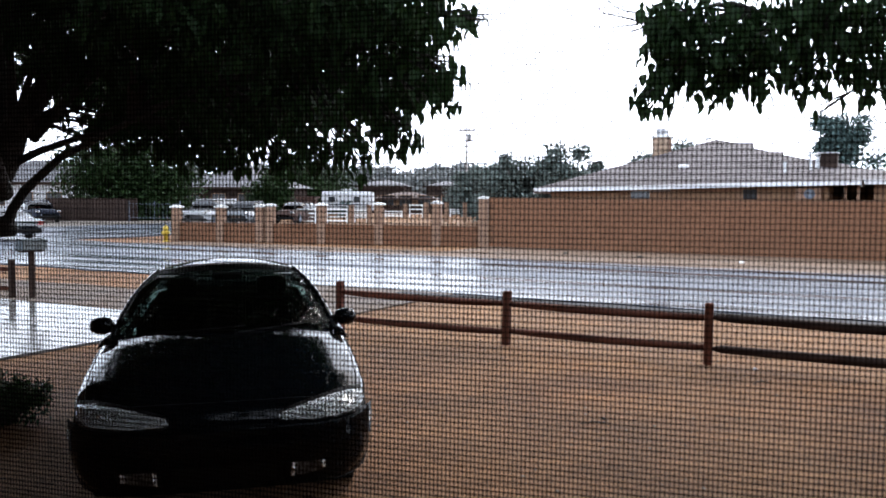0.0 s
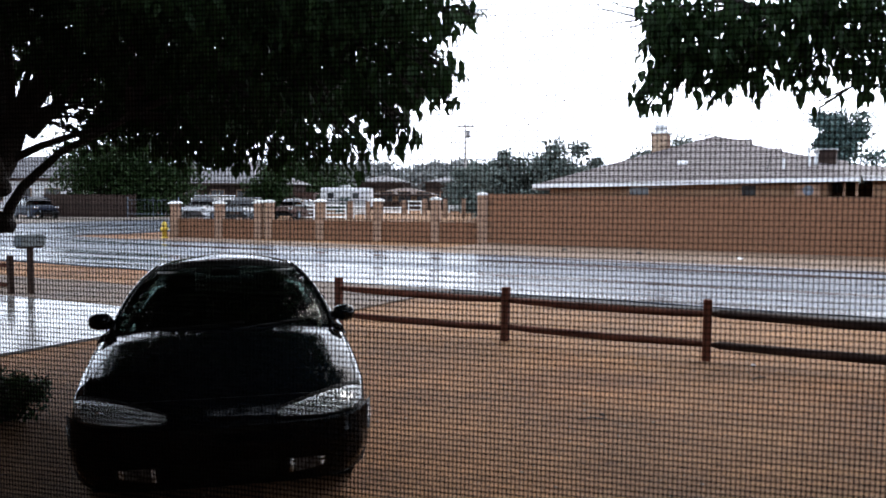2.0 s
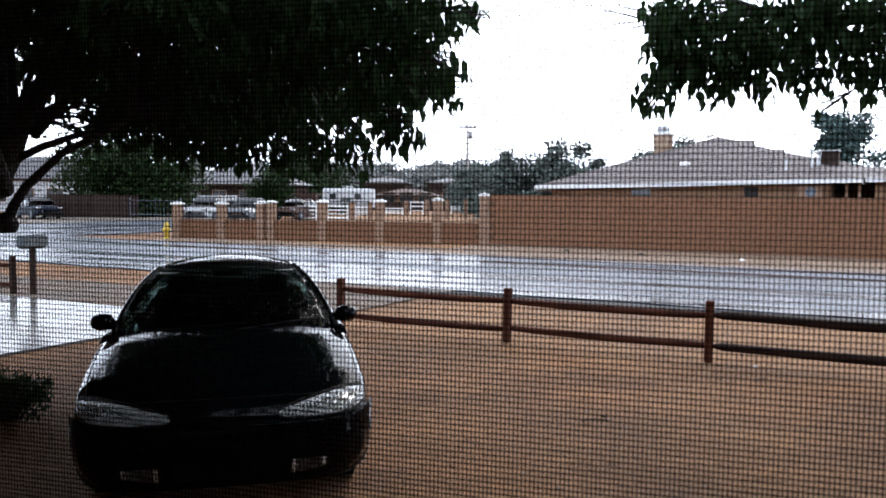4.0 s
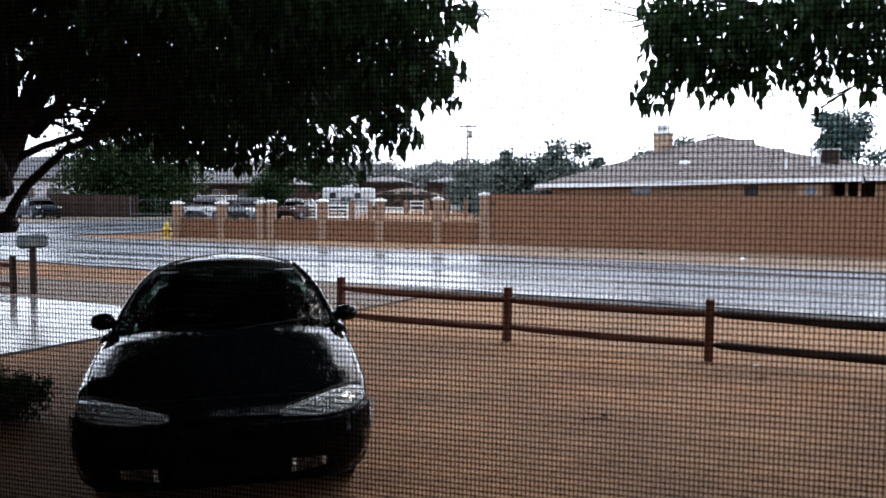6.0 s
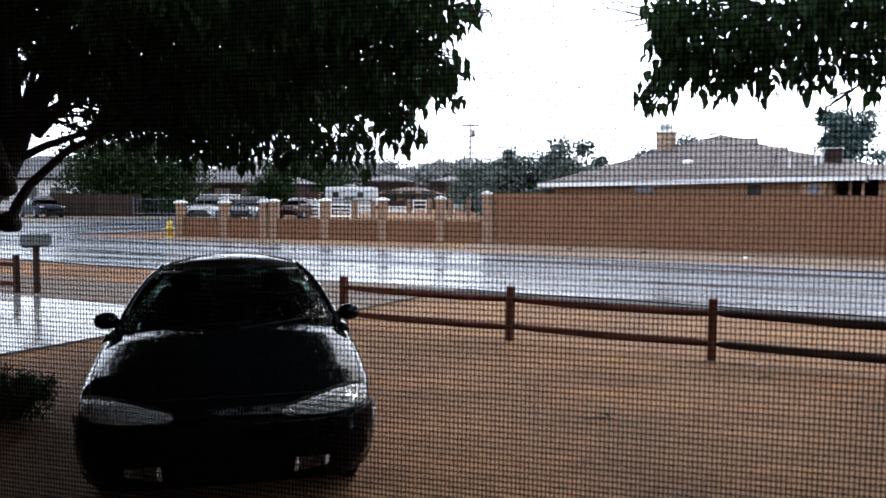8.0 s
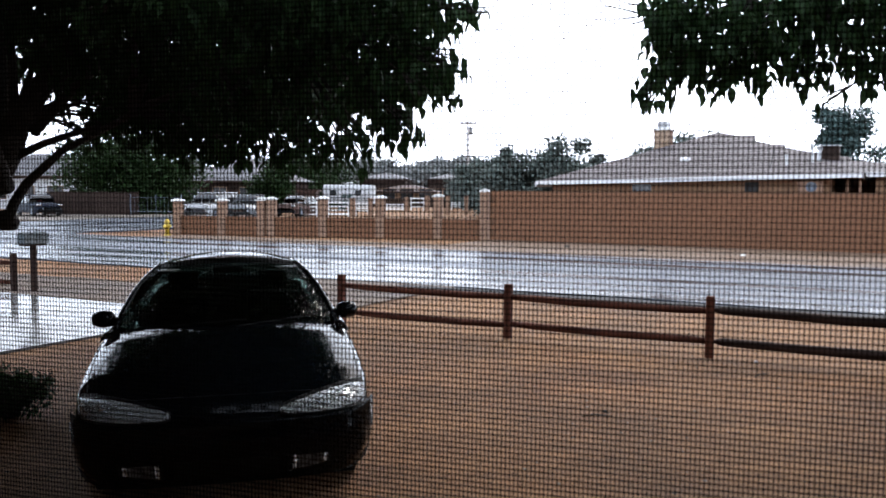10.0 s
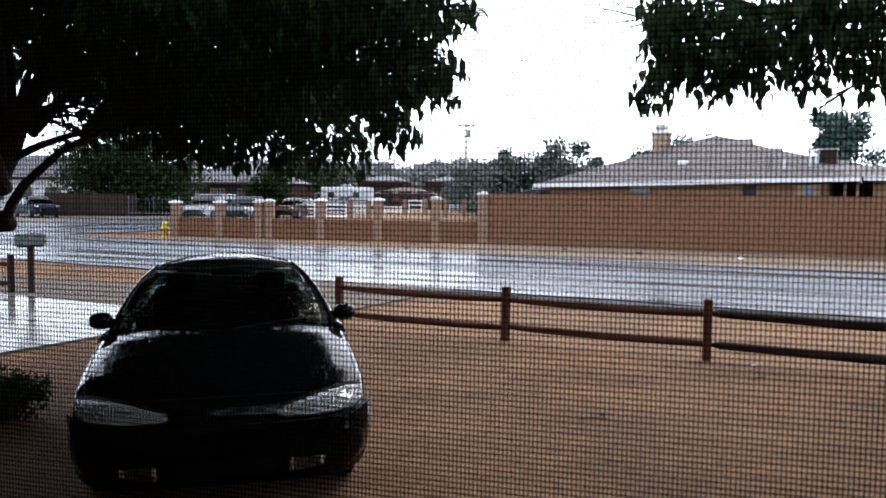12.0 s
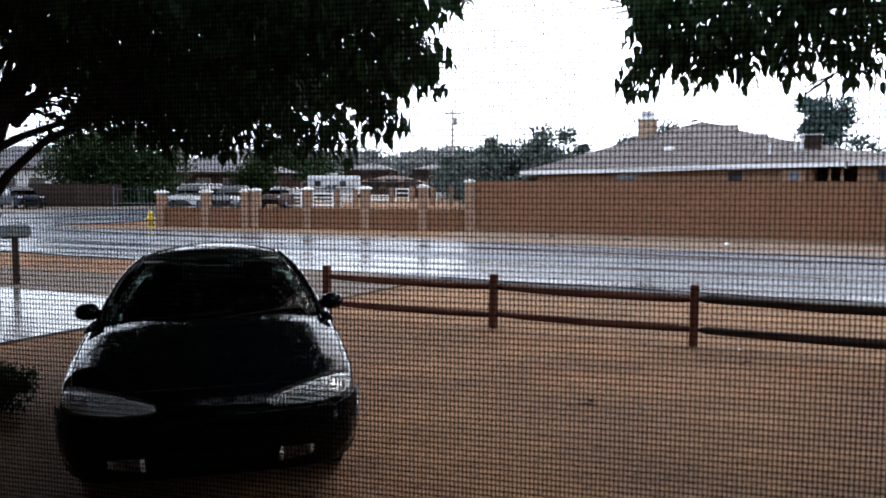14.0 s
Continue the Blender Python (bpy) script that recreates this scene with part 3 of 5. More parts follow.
# ---------- house across the street ----------
def window_part(house, x0, x1, z0, z1, y, label=""):
    win = part("window", boxed(x0, x1, y - 0.02, y + 0.02, z0, z1), M_DARK, house, label or "dark window pane")
    for d in ((x0 - 0.06, x0, z0 - 0.06, z1 + 0.06), (x1, x1 + 0.06, z0 - 0.06, z1 + 0.06), (x0, x1, z0 - 0.06, z0), (x0, x1, z1, z1 + 0.06), ((x0 + x1) / 2 - 0.02, (x0 + x1) / 2 + 0.02, z0, z1)):
        part("window_frame", boxed(d[0], d[1], y - 0.05, y + 0.03, d[2], d[3], bevel=0.005), M_STUCCO, win)


def hip_roof(x0, x1, y0, y1, z0, rise, thick=0.12):
    """A hip roof over a rectangle, as a solid with an eave."""
    bm = bmesh.new()
    w, dpt = x1 - x0, y1 - y0
    r = min(w, dpt) / 2
    if w >= dpt:
        ridge = [(x0 + r, y0 + r), (x1 - r + 0.01, y0 + r)]
    else:
        ridge = [(x0 + r, y0 + r), (x0 + r, y1 - r)]
    base = [bm.verts.new(p) for p in ((x0, y0, z0), (x1, y0, z0), (x1, y1, z0), (x0, y1, z0))]
    low = [bm.verts.new((v.co.x, v.co.y, z0 - 0.02)) for v in base]
    a, b = (bm.verts.new((x, y, z0 + rise)) for x, y in ridge)
    if w >= dpt:
        fs = [(base[0], base[1], b, a), (base[1], base[2], b), (base[2], base[3], a, b), (base[3], base[0], a)]
    else:
        fs = [(base[0], base[1], a), (base[1], base[2], b, a), (base[2], base[3], b), (base[3], base[0], a, b)]
    for f in fs:
        bm.faces.new(f)
    for k in range(4):
        bm.faces.new((base[k], low[k], low[(k + 1) % 4], base[(k + 1) % 4]))
    bm.faces.new(low)
    bmesh.ops.recalc_face_normals(bm, faces=bm.faces)
    return bm


def shingle_rows(house, x0, x1, y0, z0, rise, r, mat, course=0.32):
    """Overlapping courses on the front slope of a hip roof."""
    k = int(math.hypot(r, rise) / course)
    rng = random.Random(11)
    bm = bmesh.new()
    for i in range(k):
        s0, s1 = i / k, (i + 1) / k
        ya, yb, za, zb = y0 + r * s0, y0 + r * s1, z0 + rise * s0, z0 + rise * s1
        xa, xb = x0 + r * s0, x1 - r * s0
        xc, xd = x0 + r * s1, x1 - r * s1
        n = max(1, int((xb - xa) / 0.9))
        for j in range(n):
            t0, t1 = j / n, (j + 0.985) / n
            lift = 0.022 + rng.uniform(0, 0.01)
            q = [(xa + (xb - xa) * t0, ya, za + lift), (xa + (xb - xa) * t1, ya, za + lift), (xc + (xd - xc) * t1, yb, zb + 0.012), (xc + (xd - xc) * t0, yb, zb + 0.012)]
            top = [bm.verts.new(p) for p in q]
            bot = [bm.verts.new((p[0], p[1], p[2] - 0.03)) for p in q]
            bm.faces.new(top)
            for e in range(4):
                bm.faces.new((top[e], bot[e], bot[(e + 1) % 4], top[(e + 1) % 4]))
    bmesh.ops.recalc_face_normals(bm, faces=bm.faces)
    return bm


def build_house():
    u0, n0, W = -13.72, 33.9, 12.3
    zE, rise = 2.4, 2.1
    h = thing("house", road(u0, n0, -0.17) @ pose(0, 0, 0, 0, -1.4, 0), "single-storey tan stucco house with brown-grey hip roof", "house")
    part("wall", boxed(0.5, W - 1.05, 0.6, W - 0.6, -0.1, zE - 0.1), M_STUCCO, h)
    roof = part("roof", hip_roof(0, W, 0, W, zE, rise), M_SHINGLE, h, "brown-grey shingle hip roof")
    tagged(part("shingles", shingle_rows(h, 0, W, 0, zE, rise, W / 2, M_SHINGLE), M_SHINGLE, roof), kind="stuff")
    # the ridge steps down eastwards in three short lengths
    for xs, zs in (((6.15, 7.1, 7.76), (4.56, 4.33, 4.3)), ((7.76, 8.5, 8.99), (4.08, 3.89, 3.88)), ((8.99, 9.6, 11.6), (3.73, 3.6, 3.22))):
        bm = bmesh.new()
        rows = [[bm.verts.new((x, 6.15 + dy, z - drop)) for x, z in zip(xs, zs)] for dy, drop in ((-3.9, 1.37), (0, 0), (3.9, 1.37))]
        for p, q in zip(rows, rows[1:]):
            for k in (0, 1):
                bm.faces.new((p[k], p[k + 1], q[k + 1], q[k]))
        for k in (0, 2):
            bm.faces.new([r[k] for r in rows])
        bm.faces.new(rows[0] + rows[2][::-1])
        bmesh.ops.recalc_face_normals(bm, faces=bm.faces)
        part("ridge_length", bm, M_SHINGLE, roof)
    for d in ((-0.02, W + 0.02, -0.04, 0.0, zE - 0.13, zE + 0.03), (-0.04, 0.0, -0.04, W, zE - 0.2, zE + 0.03), (W, W + 0.04, 0, W, zE - 0.2, zE + 0.03)):
        part("fascia", boxed(*d), M_FASCIA, h, "white fascia board")
    part("soffit", boxed(0.02, W - 0.02, 0.02, W - 0.02, zE - 0.1, zE - 0.04), M_STUCCO, h)
    window_part(h, 3.92, 5.5, 1.5, 2.22, 0.6)
    part("curtain", boxed(4.74, 5.48, 0.572, 0.579, 1.52, 2.2), M_STUCCO, h, "pale curtain behind half of the window")
    part("door", boxed(8.25, 8.75, 0.54, 0.6, 0.0, 2.2, bevel=0.005), M_DARK, h, "dark narrow doorway")
    ac = part("window_air_conditioner", boxed(10.12, 10.98, 0.3, 0.6, 1.7, 2.2, bevel=0.02), M_PILLAR, h, "pale box air conditioner under the eave")
    part("grille", lathe([(0.02, 0.285), (0.17, 0.285), (0.19, 0.3)], 18, "y"), M_OLDMETAL, ac).location = (10.6, 0, 1.98)
    # brick chimney
    cx, top = 3.82, 4.62
    ch = part("chimney", boxed(cx, cx + 0.64, 4.4, 5.2, 2.4, top), M_JOINT, h, "tan brick chimney with metal cowl")
    for r in range(12):
        for k in range(4):
            x = cx - 0.005 + k * 0.275 - (0.13 if r % 2 else 0)
            bx0, bx1 = max(cx - 0.015, x), min(cx + 0.655, x + 0.26)
            if bx1 - bx0 > 0.04:
                part("brick", boxed(bx0, bx1, 4.385, 4.5, top - 1.46 + r * 0.122, top - 1.348 + r * 0.122), M_BRICK, ch)
    part("crown", boxed(cx - 0.06, cx + 0.7, 4.34, 5.26, top, top + 0.1, bevel=0.01), M_CAP, ch)
    part("cowl", boxed(cx + 0.1, cx + 0.54, 4.56, 5.04, top + 0.1, top + 0.4, bevel=0.02), M_METAL, ch, "grey metal chimney cowl")
    part("roof_vent", boxed(5.46, 5.84, 2.1, 2.45, 3.05, 3.3, bevel=0.08), M_FASCIA, h, "pale rounded roof vent")
    for x, y, z, l in ((9.65, 1.25, 2.74, 0.4), (10.53, 1.45, 2.8, 0.72)):
        part("vent_pipe", lathe([(0.045, z), (0.045, z + l), (0.07, z + l), (0.07, z + l + 0.08)], 10), M_WHITE, h).location = (x, y, 0)
    part("antenna", tube([(9.1, 0.8, 2.6), (9.26, 0.8, 3.42)], 0.018, 6), M_IRON, h, "thin dark leaning antenna")
    # wing with a low roof and a cooler
    g = thing("garage_wing", road(-1.43, 34.0, 0.14), "low tan stucco wing with a white-edged flat roof", "house")
    part("wall", boxed(0.35, 13, 0.6, 9, -0.2, 2.3), M_STUCCO, g)
    for x in (-0.62, -0.2):
        part("carport_post", boxed(x, x + 0.1, 0.5, 0.6, -0.1, 2.3, bevel=0.008), M_PILLAR, g)
    part("carport_wall", boxed(-1.0, 0.35, 5.0, 5.2, -0.1, 2.3), M_STUCCO, g)
    part("roof", boxed(0.05, 13.5, 0, 9.4, 2.3, 2.4, bevel=0.01), M_SHINGLE, g)
    slope = bmesh.new()
    top = [slope.verts.new(p) for p in ((-1.72, 4, 3.11), (3.4, 4, 2.62), (13.5, 4, 2.6))]
    front = [slope.verts.new(p) for p in ((-1.6, 0.02, 2.43), (3.4, 0.02, 2.43), (13.5, 0.02, 2.43))]
    back = [slope.verts.new(p) for p in ((-1.6, 9.4, 2.43), (3.4, 9.4, 2.43), (13.5, 9.4, 2.43))]
    for k in (0, 1):
        slope.faces.new((front[k], front[k + 1], top[k + 1], top[k]))
        slope.faces.new((top[k], top[k + 1], back[k + 1], back[k]))
    slope.faces.new((front[2], back[2], top[2]))
    slope.faces.new((front[0], top[0], back[0]))
    slope.faces.new((front[0], back[0], back[1], back[2], front[2], front[1]))
    bmesh.ops.recalc_face_normals(slope, faces=slope.faces)
    part("roof", slope, M_SHINGLE, g, "low brown-grey shingle slope")
    part("fascia", boxed(0.05, 13.5, -0.04, 0.0, 2.28, 2.44), M_FASCIA, g, "white fascia board")
    window_part(g, 1.0, 2.4, 1.4, 2.15, 0.6)
    window_part(g, 3.6, 5.6, 1.4, 2.15, 0.6)
    c = thing("rooftop_cooler", road(-2.87, 38.0, 3.0), "brown-grey evaporative cooler on the roof", "cooler")
    part("cabinet", boxed(-0.36, 0.36, -0.36, 0.36, 0.08, 0.7, bevel=0.02), M_OLDFENCE, c)
    part("top", boxed(-0.4, 0.4, -0.4, 0.4, 0.7, 0.74, bevel=0.01), M_METAL, c)
    for k in range(7):
        part("louvre", boxed(-0.3, 0.3, -0.385, -0.355, 0.12 + k * 0.08, 0.165 + k * 0.08), M_OLDFENCE, c)
    for x in (-0.33, 0.33):
        part("leg", boxed(x - 0.03, x + 0.03, -0.34, 0.34, -0.3, 0.08), M_OLDFENCE, c)
    fl = thing("flue_pipe", road(-3.17, 37.0, 2.8), "white flue pipe beside the rooftop cooler", "pipe")
    part("pipe", lathe([(0.075, -0.1), (0.075, 0.75)], 10), M_WHITE, fl, smooth=True)
    part("cowl", lathe([(0.1, 0.72), (0.1, 0.84), (0.02, 0.9)], 10), M_METAL, fl)


# ---------- far properties ----------
def simple_car(name, m, paint, label, L=4.6, W=1.8, H=1.45, kind_="sedan"):
    """A far vehicle: lofted body, cabin, wheels; x is its length."""
    car = thing(name, m, label, "car" if kind_ == "sedan" else "truck" if kind_ == "pickup" else "car")
    hood = 0.62 * H
    prof = {"sedan": [(0, .42), (.03, .6), (.25, .66), (.4, .95), (.46, 1), (.68, 1), (.74, .96), (.88, .72), (.98, .68), (1, .45)],
            "suv": [(0, .42), (.02, .6), (.2, .64), (.3, .93), (.35, 1), (.93, 1), (.97, .93), (.99, .6), (1, .45)],
            "pickup": [(0, .42), (.02, .6), (.24, .63), (.33, .95), (.37, 1), (.56, 1), (.6, .95), (.62, .62), (.99, .62), (1, .45)]}[kind_]

    def body(s, t):
        x = L * t
        z = H * np.interp(t, [p[0] for p in prof], [min(p[1], .64) for p in prof])
        a = math.pi * s
        w = W / 2 * (1 - 0.25 * abs(2 * t - 1) ** 6)
        return (x, -w * (abs(math.cos(a)) ** 0.35) * (1 if math.cos(a) > 0 else -1), 0.22 + (z - 0.22) * (math.sin(a) ** 0.45 if 0 < s < 1 else 0))
    part("body", patch(body, 12, 30), paint, car, smooth=True)
    lo = [t for t, z in prof if z > .66]
    t0, t1 = lo[0] - .06, lo[-1] + .06

    def cabin(s, t):
        tt = t0 + (t1 - t0) * t
        z = H * np.interp(tt, [p[0] for p in prof], [p[1] for p in prof])
        a = math.pi * s
        zb = 0.6 * H
        z = max(z, zb)
        return (L * tt, -(W / 2 - 0.06 - 0.14 * math.sin(a)) * (abs(math.cos(a)) ** 0.3) * (1 if math.cos(a) > 0 else -1), zb + (z - zb) * (math.sin(a) ** 0.35 if 0 < s < 1 else 0))
    part("cabin_glass", patch(cabin, 12, 16), M_DARK, car, "dark window glass", smooth=True)
    r0, r1 = [t for t, z in prof if z >= 1][0] - .01, [t for t, z in prof if z >= 1][-1] + .01
    part("roof", boxed(L * r0, L * r1, -W / 2 + 0.2, W / 2 - 0.2, H - 0.04, H + 0.015, bevel=0.015), paint, car)
    for t in (np.linspace(t0 + .05, t1 - .05, 4)):
        for y in (-1, 1):
            z = H * np.interp(t, [p[0] for p in prof], [p[1] for p in prof])
            if z > .7 * H:
                part("pillar", tube([(L * t, y * (W / 2 - 0.05), 0.6 * H), (L * t, y * (W / 2 - 0.16), z - 0.02)], 0.03, 6), paint, car)
    for t in (.18, .8):
        for y in (-1, 1):
            wh = part("wheel", lathe([(0.02, -0.1), (0.2, -0.1), (0.3, -0.1), (0.33, -0.06), (0.33, 0.06), (0.3, 0.1), (0.2, 0.1), (0.02, 0.1)], 18, "y"), M_RUBBER, car, smooth=True)
            wh.location = (L * t, y * (W / 2 - 0.1), 0.33)
            rim = part("rim", lathe([(0.02, -0.105), (0.19, -0.105), (0.19, 0.105), (0.02, 0.105)], 14, "y"), M_OLDMETAL, wh)
    for y in (-1, 1):
        part("headlight", boxed(0.0, 0.14, y * W * .36 - 0.13, y * W * .36 + 0.13, .48 * H, .56 * H, bevel=0.02), M_CHROME, car)
        part("tail_lamp", boxed(L - 0.1, L + 0.005, y * W * .38 - 0.1, y * W * .38 + 0.1, .48 * H, .6 * H, bevel=0.02), M_TAIL, car)
    part("bumper", boxed(-0.03, 0.12, -W / 2 + 0.1, W / 2 - 0.1, 0.28, 0.45, bevel=0.03), M_TRIM, car)
    part("bumper", boxed(L - 0.12, L + 0.03, -W / 2 + 0.1, W / 2 - 0.1, 0.28, 0.45, bevel=0.03), M_TRIM, car)
    return car


def far_tree(name, x, y, h, w, label, count, rng, mat, leaf=0.45, trunk=True, lumps=9, low=0.25):
    t = thing(name, pose(x, y, 0), label, "tree")
    pts = [(0, 0, -0.2), (0.05 * w, 0, h * 0.3), (0.0, 0.03 * w, h * 0.75)]
    part("trunk", tube(pts, [0.05 * h * 0.6, 0.035 * h * 0.6, 0.01 * h], 8), M_BARK, t, smooth=True)
    c = []
    for k in range(lumps):
        a, r = rng.uniform(0, 2 * np.pi), w / 2 * rng.uniform(0.1, 0.75)
        z = h * rng.uniform(low + 0.12, 0.88)
        s = w * rng.uniform(0.16, 0.3) * (1.15 - 0.4 * z / h)
        cc = (r * math.cos(a), r * math.sin(a), z)
        part("limb", tube([(0, 0, max(0.1, z * 0.45)), (cc[0] * 0.5, cc[1] * 0.5, z * 0.8), cc], [0.02 * h * 0.5, 0.012 * h * 0.5, 0.03], 5), M_BARK, t)
        c.append(in_clump(rng, cc, s, count // lumps, 0.75, 0.5))
    leaf_sheet("crown", np.concatenate(c), leaf, mat, t, rng, 0.5, 0.7, folded=False)
    return t


def build_far():
    rng = np.random.default_rng(4)
    far_tree("broad_tree", -24.3, 66, 6.0, 11.5, "broad dark green tree beyond the corner", 26000, rng, M_FARLEAF, 0.3, lumps=34, low=-0.08)
    far_tree("broad_tree", -15.1, 92, 5.7, 11.0, "dark green tree beside the grey-roofed house", 20000, rng, M_FARLEAF, 0.36, lumps=36, low=-0.1)
    far_tree("shade_tree", -14.6, 73, 4.4, 4.4, "dark green tree in front of the grey-roofed house", 8000, rng, M_FARLEAF, 0.28, lumps=26, low=-0.1)
    far_tree("shade_tree", 7.9, 62, 6.4, 5.6, "leafy grey-green tree behind the neighbouring house", 5600, rng, M_MIDHAZELEAF, 0.3, lumps=18, low=0.0)
    far_tree("shade_tree", 4.6, 63, 5.4, 4.6, "leafy grey-green tree behind the neighbouring house", 4600, rng, M_MIDHAZELEAF, 0.28, lumps=18, low=0.0)
    far_tree("shade_tree", 10.4, 64, 5.0, 5.0, "leafy grey-green tree behind the neighbouring house", 4200, rng, M_MIDHAZELEAF, 0.3, lumps=16, low=0.0)
    far_tree("shade_tree", 2.9, 84, 5.2, 5.0, "leafy grey-green tree behind the neighbouring house", 3600, rng, M_MIDHAZELEAF, 0.34, lumps=14, low=0.0)
    far_tree("tall_tree", 23.3, 52, 7.6, 3.5, "tall dense green tree behind the roof", 9000, rng, M_HAZEGREENLEAF, 0.26, lumps=34, low=0.2)
    far_tree("shade_tree", 28.0, 56, 5.0, 5, "green tree behind the low wing", 7000, rng, M_HAZEGREENLEAF, 0.28, lumps=24, low=0.05)
    far_tree("shade_tree", 17.6, 62, 6.2, 6.0, "green tree behind the hip roof", 6000, rng, M_MIDHAZELEAF, 0.28, lumps=22, low=0.3)
    far_tree("shade_tree", 14.4, 62, 5.5, 4.0, "green tree behind the hip roof", 3600, rng, M_MIDHAZELEAF, 0.26, lumps=16, low=0.2)
    far_tree("bush", -7.34, 63, 1.75, 1.1, "small green bush beside the white rail fence", 700, rng, M_HAZEGREENLEAF, 0.14, lumps=8, low=-0.1)
    far_tree("shade_tree", 2.5, 92, 4.6, 6.0, "dense grey-green tree behind the block wall", 6000, rng, M_MIDHAZELEAF, 0.26, lumps=26, low=-0.05)
    far_tree("shade_tree", 4.3, 66, 4.7, 5.2, "dense grey-green tree behind the block wall", 6000, rng, M_MIDHAZELEAF, 0.26, lumps=26, low=-0.05)
    far_tree("shade_tree", 6.4, 66, 4.6, 5.2, "dense grey-green tree behind the block wall", 6000, rng, M_MIDHAZELEAF, 0.26, lumps=26, low=-0.05)
    far_tree("shade_tree", 8.5, 66, 4.0, 4.4, "dense grey-green tree behind the block wall", 6000, rng, M_MIDHAZELEAF, 0.26, lumps=26, low=-0.05)
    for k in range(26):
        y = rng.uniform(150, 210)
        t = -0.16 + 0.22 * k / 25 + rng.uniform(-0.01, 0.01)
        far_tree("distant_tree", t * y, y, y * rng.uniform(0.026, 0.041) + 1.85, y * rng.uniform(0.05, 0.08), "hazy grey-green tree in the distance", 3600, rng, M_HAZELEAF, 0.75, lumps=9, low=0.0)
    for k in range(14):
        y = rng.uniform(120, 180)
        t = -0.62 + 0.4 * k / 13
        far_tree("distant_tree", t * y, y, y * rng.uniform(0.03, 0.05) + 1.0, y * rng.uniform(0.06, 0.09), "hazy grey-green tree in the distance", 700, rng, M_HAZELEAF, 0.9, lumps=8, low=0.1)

    def plain_house(x, y, w, d, zE, rise, turn, wallm, roofm, label):
        h = thing("house", pose(x, y, 0, 0, 0, turn), label, "house")
        part("wall", boxed(-w / 2 + .4, w / 2 - .4, .4, d - .4, -0.1, zE - 0.03), wallm, h)
        part("roof", hip_roof(-w / 2, w / 2, 0, d, zE, rise), roofm, h)
        part("fascia", boxed(-w / 2, w / 2, -0.04, 0, zE - 0.2, zE + 0.02), M_OLDFENCE, h)
        for k in range(3):
            xx = -w / 2 + w * (k + 0.6) / 3.6
            window_part(h, xx, xx + 1.4, 0.9, 2.0, 0.4)
        return h
    plain_house(-20.6, 78, 10, 9, 2.6, 2.2, -20, M_OLDFENCE, M_GREYROOF, "low house with a pale grey roof")
    plain_house(-37.0, 76, 10, 7, 2.9, 2.0, -10, M_WHITE, M_GREYROOF, "pale house beyond the board fence")
    plain_house(-8.0, 108, 6.5, 8, 3.2, 0.9, -6, M_OLDFENCE, M_GREYROOF, "far low house with a grey roof")
    plain_house(-0.1, 112, 5.5, 8, 3.3, 0.7, -6, M_OLDFENCE, M_GREYROOF, "far low house with a grey roof")
    plain_house(-4.7, 98, 7.5, 6, 1.7, 0.75, -6, M_STUCCO, M_REDBROWN, "low far shed with a dull red-brown roof")
    # travel trailer
    rv = thing("travel_trailer", pose(-9.3, 84, 0, 0, 0, -8) @ Matrix.Scale(0.87, 4), "white travel trailer parked behind the low wall", "trailer")

    def shell(s, t):
        a = 2 * math.pi * s
        c, q = math.cos(a), math.sin(a)
        return (2.75 * (2 * t - 1) * (1 - 0.04 * abs(q)), 1.15 * (abs(c) ** .3) * (1 if c > 0 else -1), 1.65 + 1.05 * (abs(q) ** .35) * (1 if q > 0 else -1))
    part("body", patch(shell, 28, 6), M_WHITE, rv, smooth=False)
    for x in (-2.66, 2.66):
        part("end_wall", boxed(x - .03, x + .03, -1.1, 1.1, .7, 2.6, bevel=.02), M_WHITE, rv)
    for x in (-1.9, 0.9):
        part("window", boxed(x, x + .7, -1.18, -1.13, 1.5, 2.1, bevel=.01), M_DARK, rv, "dark window")
    part("air_conditioner", boxed(-.5, .4, -.4, .4, 2.68, 2.95, bevel=.05), M_WHITE, rv)
    for x in (-.5, .4):
        part("wheel", lathe([(0.02, -1.15), (.33, -1.15), (.33, -.9), (.02, -.9)], 16, "y"), M_RUBBER, rv).location = (x, 0, .33)
    part("stripe", boxed(-2.6, 2.6, -1.165, -1.15, 1.2, 1.3), M_BLUECAR, rv)
    # parked vehicles
    simple_car("suv", pose(-15.3, 53, 0, 0, 0, 78), M_WHITECAR, "white sport utility vehicle parked behind the low wall", 4.8, 1.85, 1.62, "suv")
    simple_car("pickup_truck", pose(-13.0, 54, 0, 0, 0, 82), M_SILVER, "silver-grey pickup truck parked behind the low wall", 5.2, 1.9, 1.5, "pickup")
    simple_car("sedan", pose(-10.8, 58, 0, 0, 0, 75), M_REDBROWN, "dull brown sedan parked behind the low wall", kind_="sedan")
    simple_car("sedan", pose(-25.6, 56.2, 0, 0, 0, 132), M_BLUECAR, "dark blue sedan parked beyond the side street", 4.6, 1.8, 1.42, "sedan")
    # board fence and chain gate
    bf = thing("board_fence", pose(-28.0, 61, 0, 0, 0, 0), "dark brown board fence beyond the side street", "fence")
    brng = random.Random(9)
    for k in range(36):
        ob = part("board", boxed(0, .17, -.015, .015, 0, 1.6 + brng.uniform(-.03, .03), bevel=.004), M_OLDFENCE, bf)
        ob.location = (k * .18, 0, 0)
    for z in (.4, 1.1):
        part("rail", boxed(0, 6.45, .016, .06, z, z + .09), M_OLDFENCE, bf)
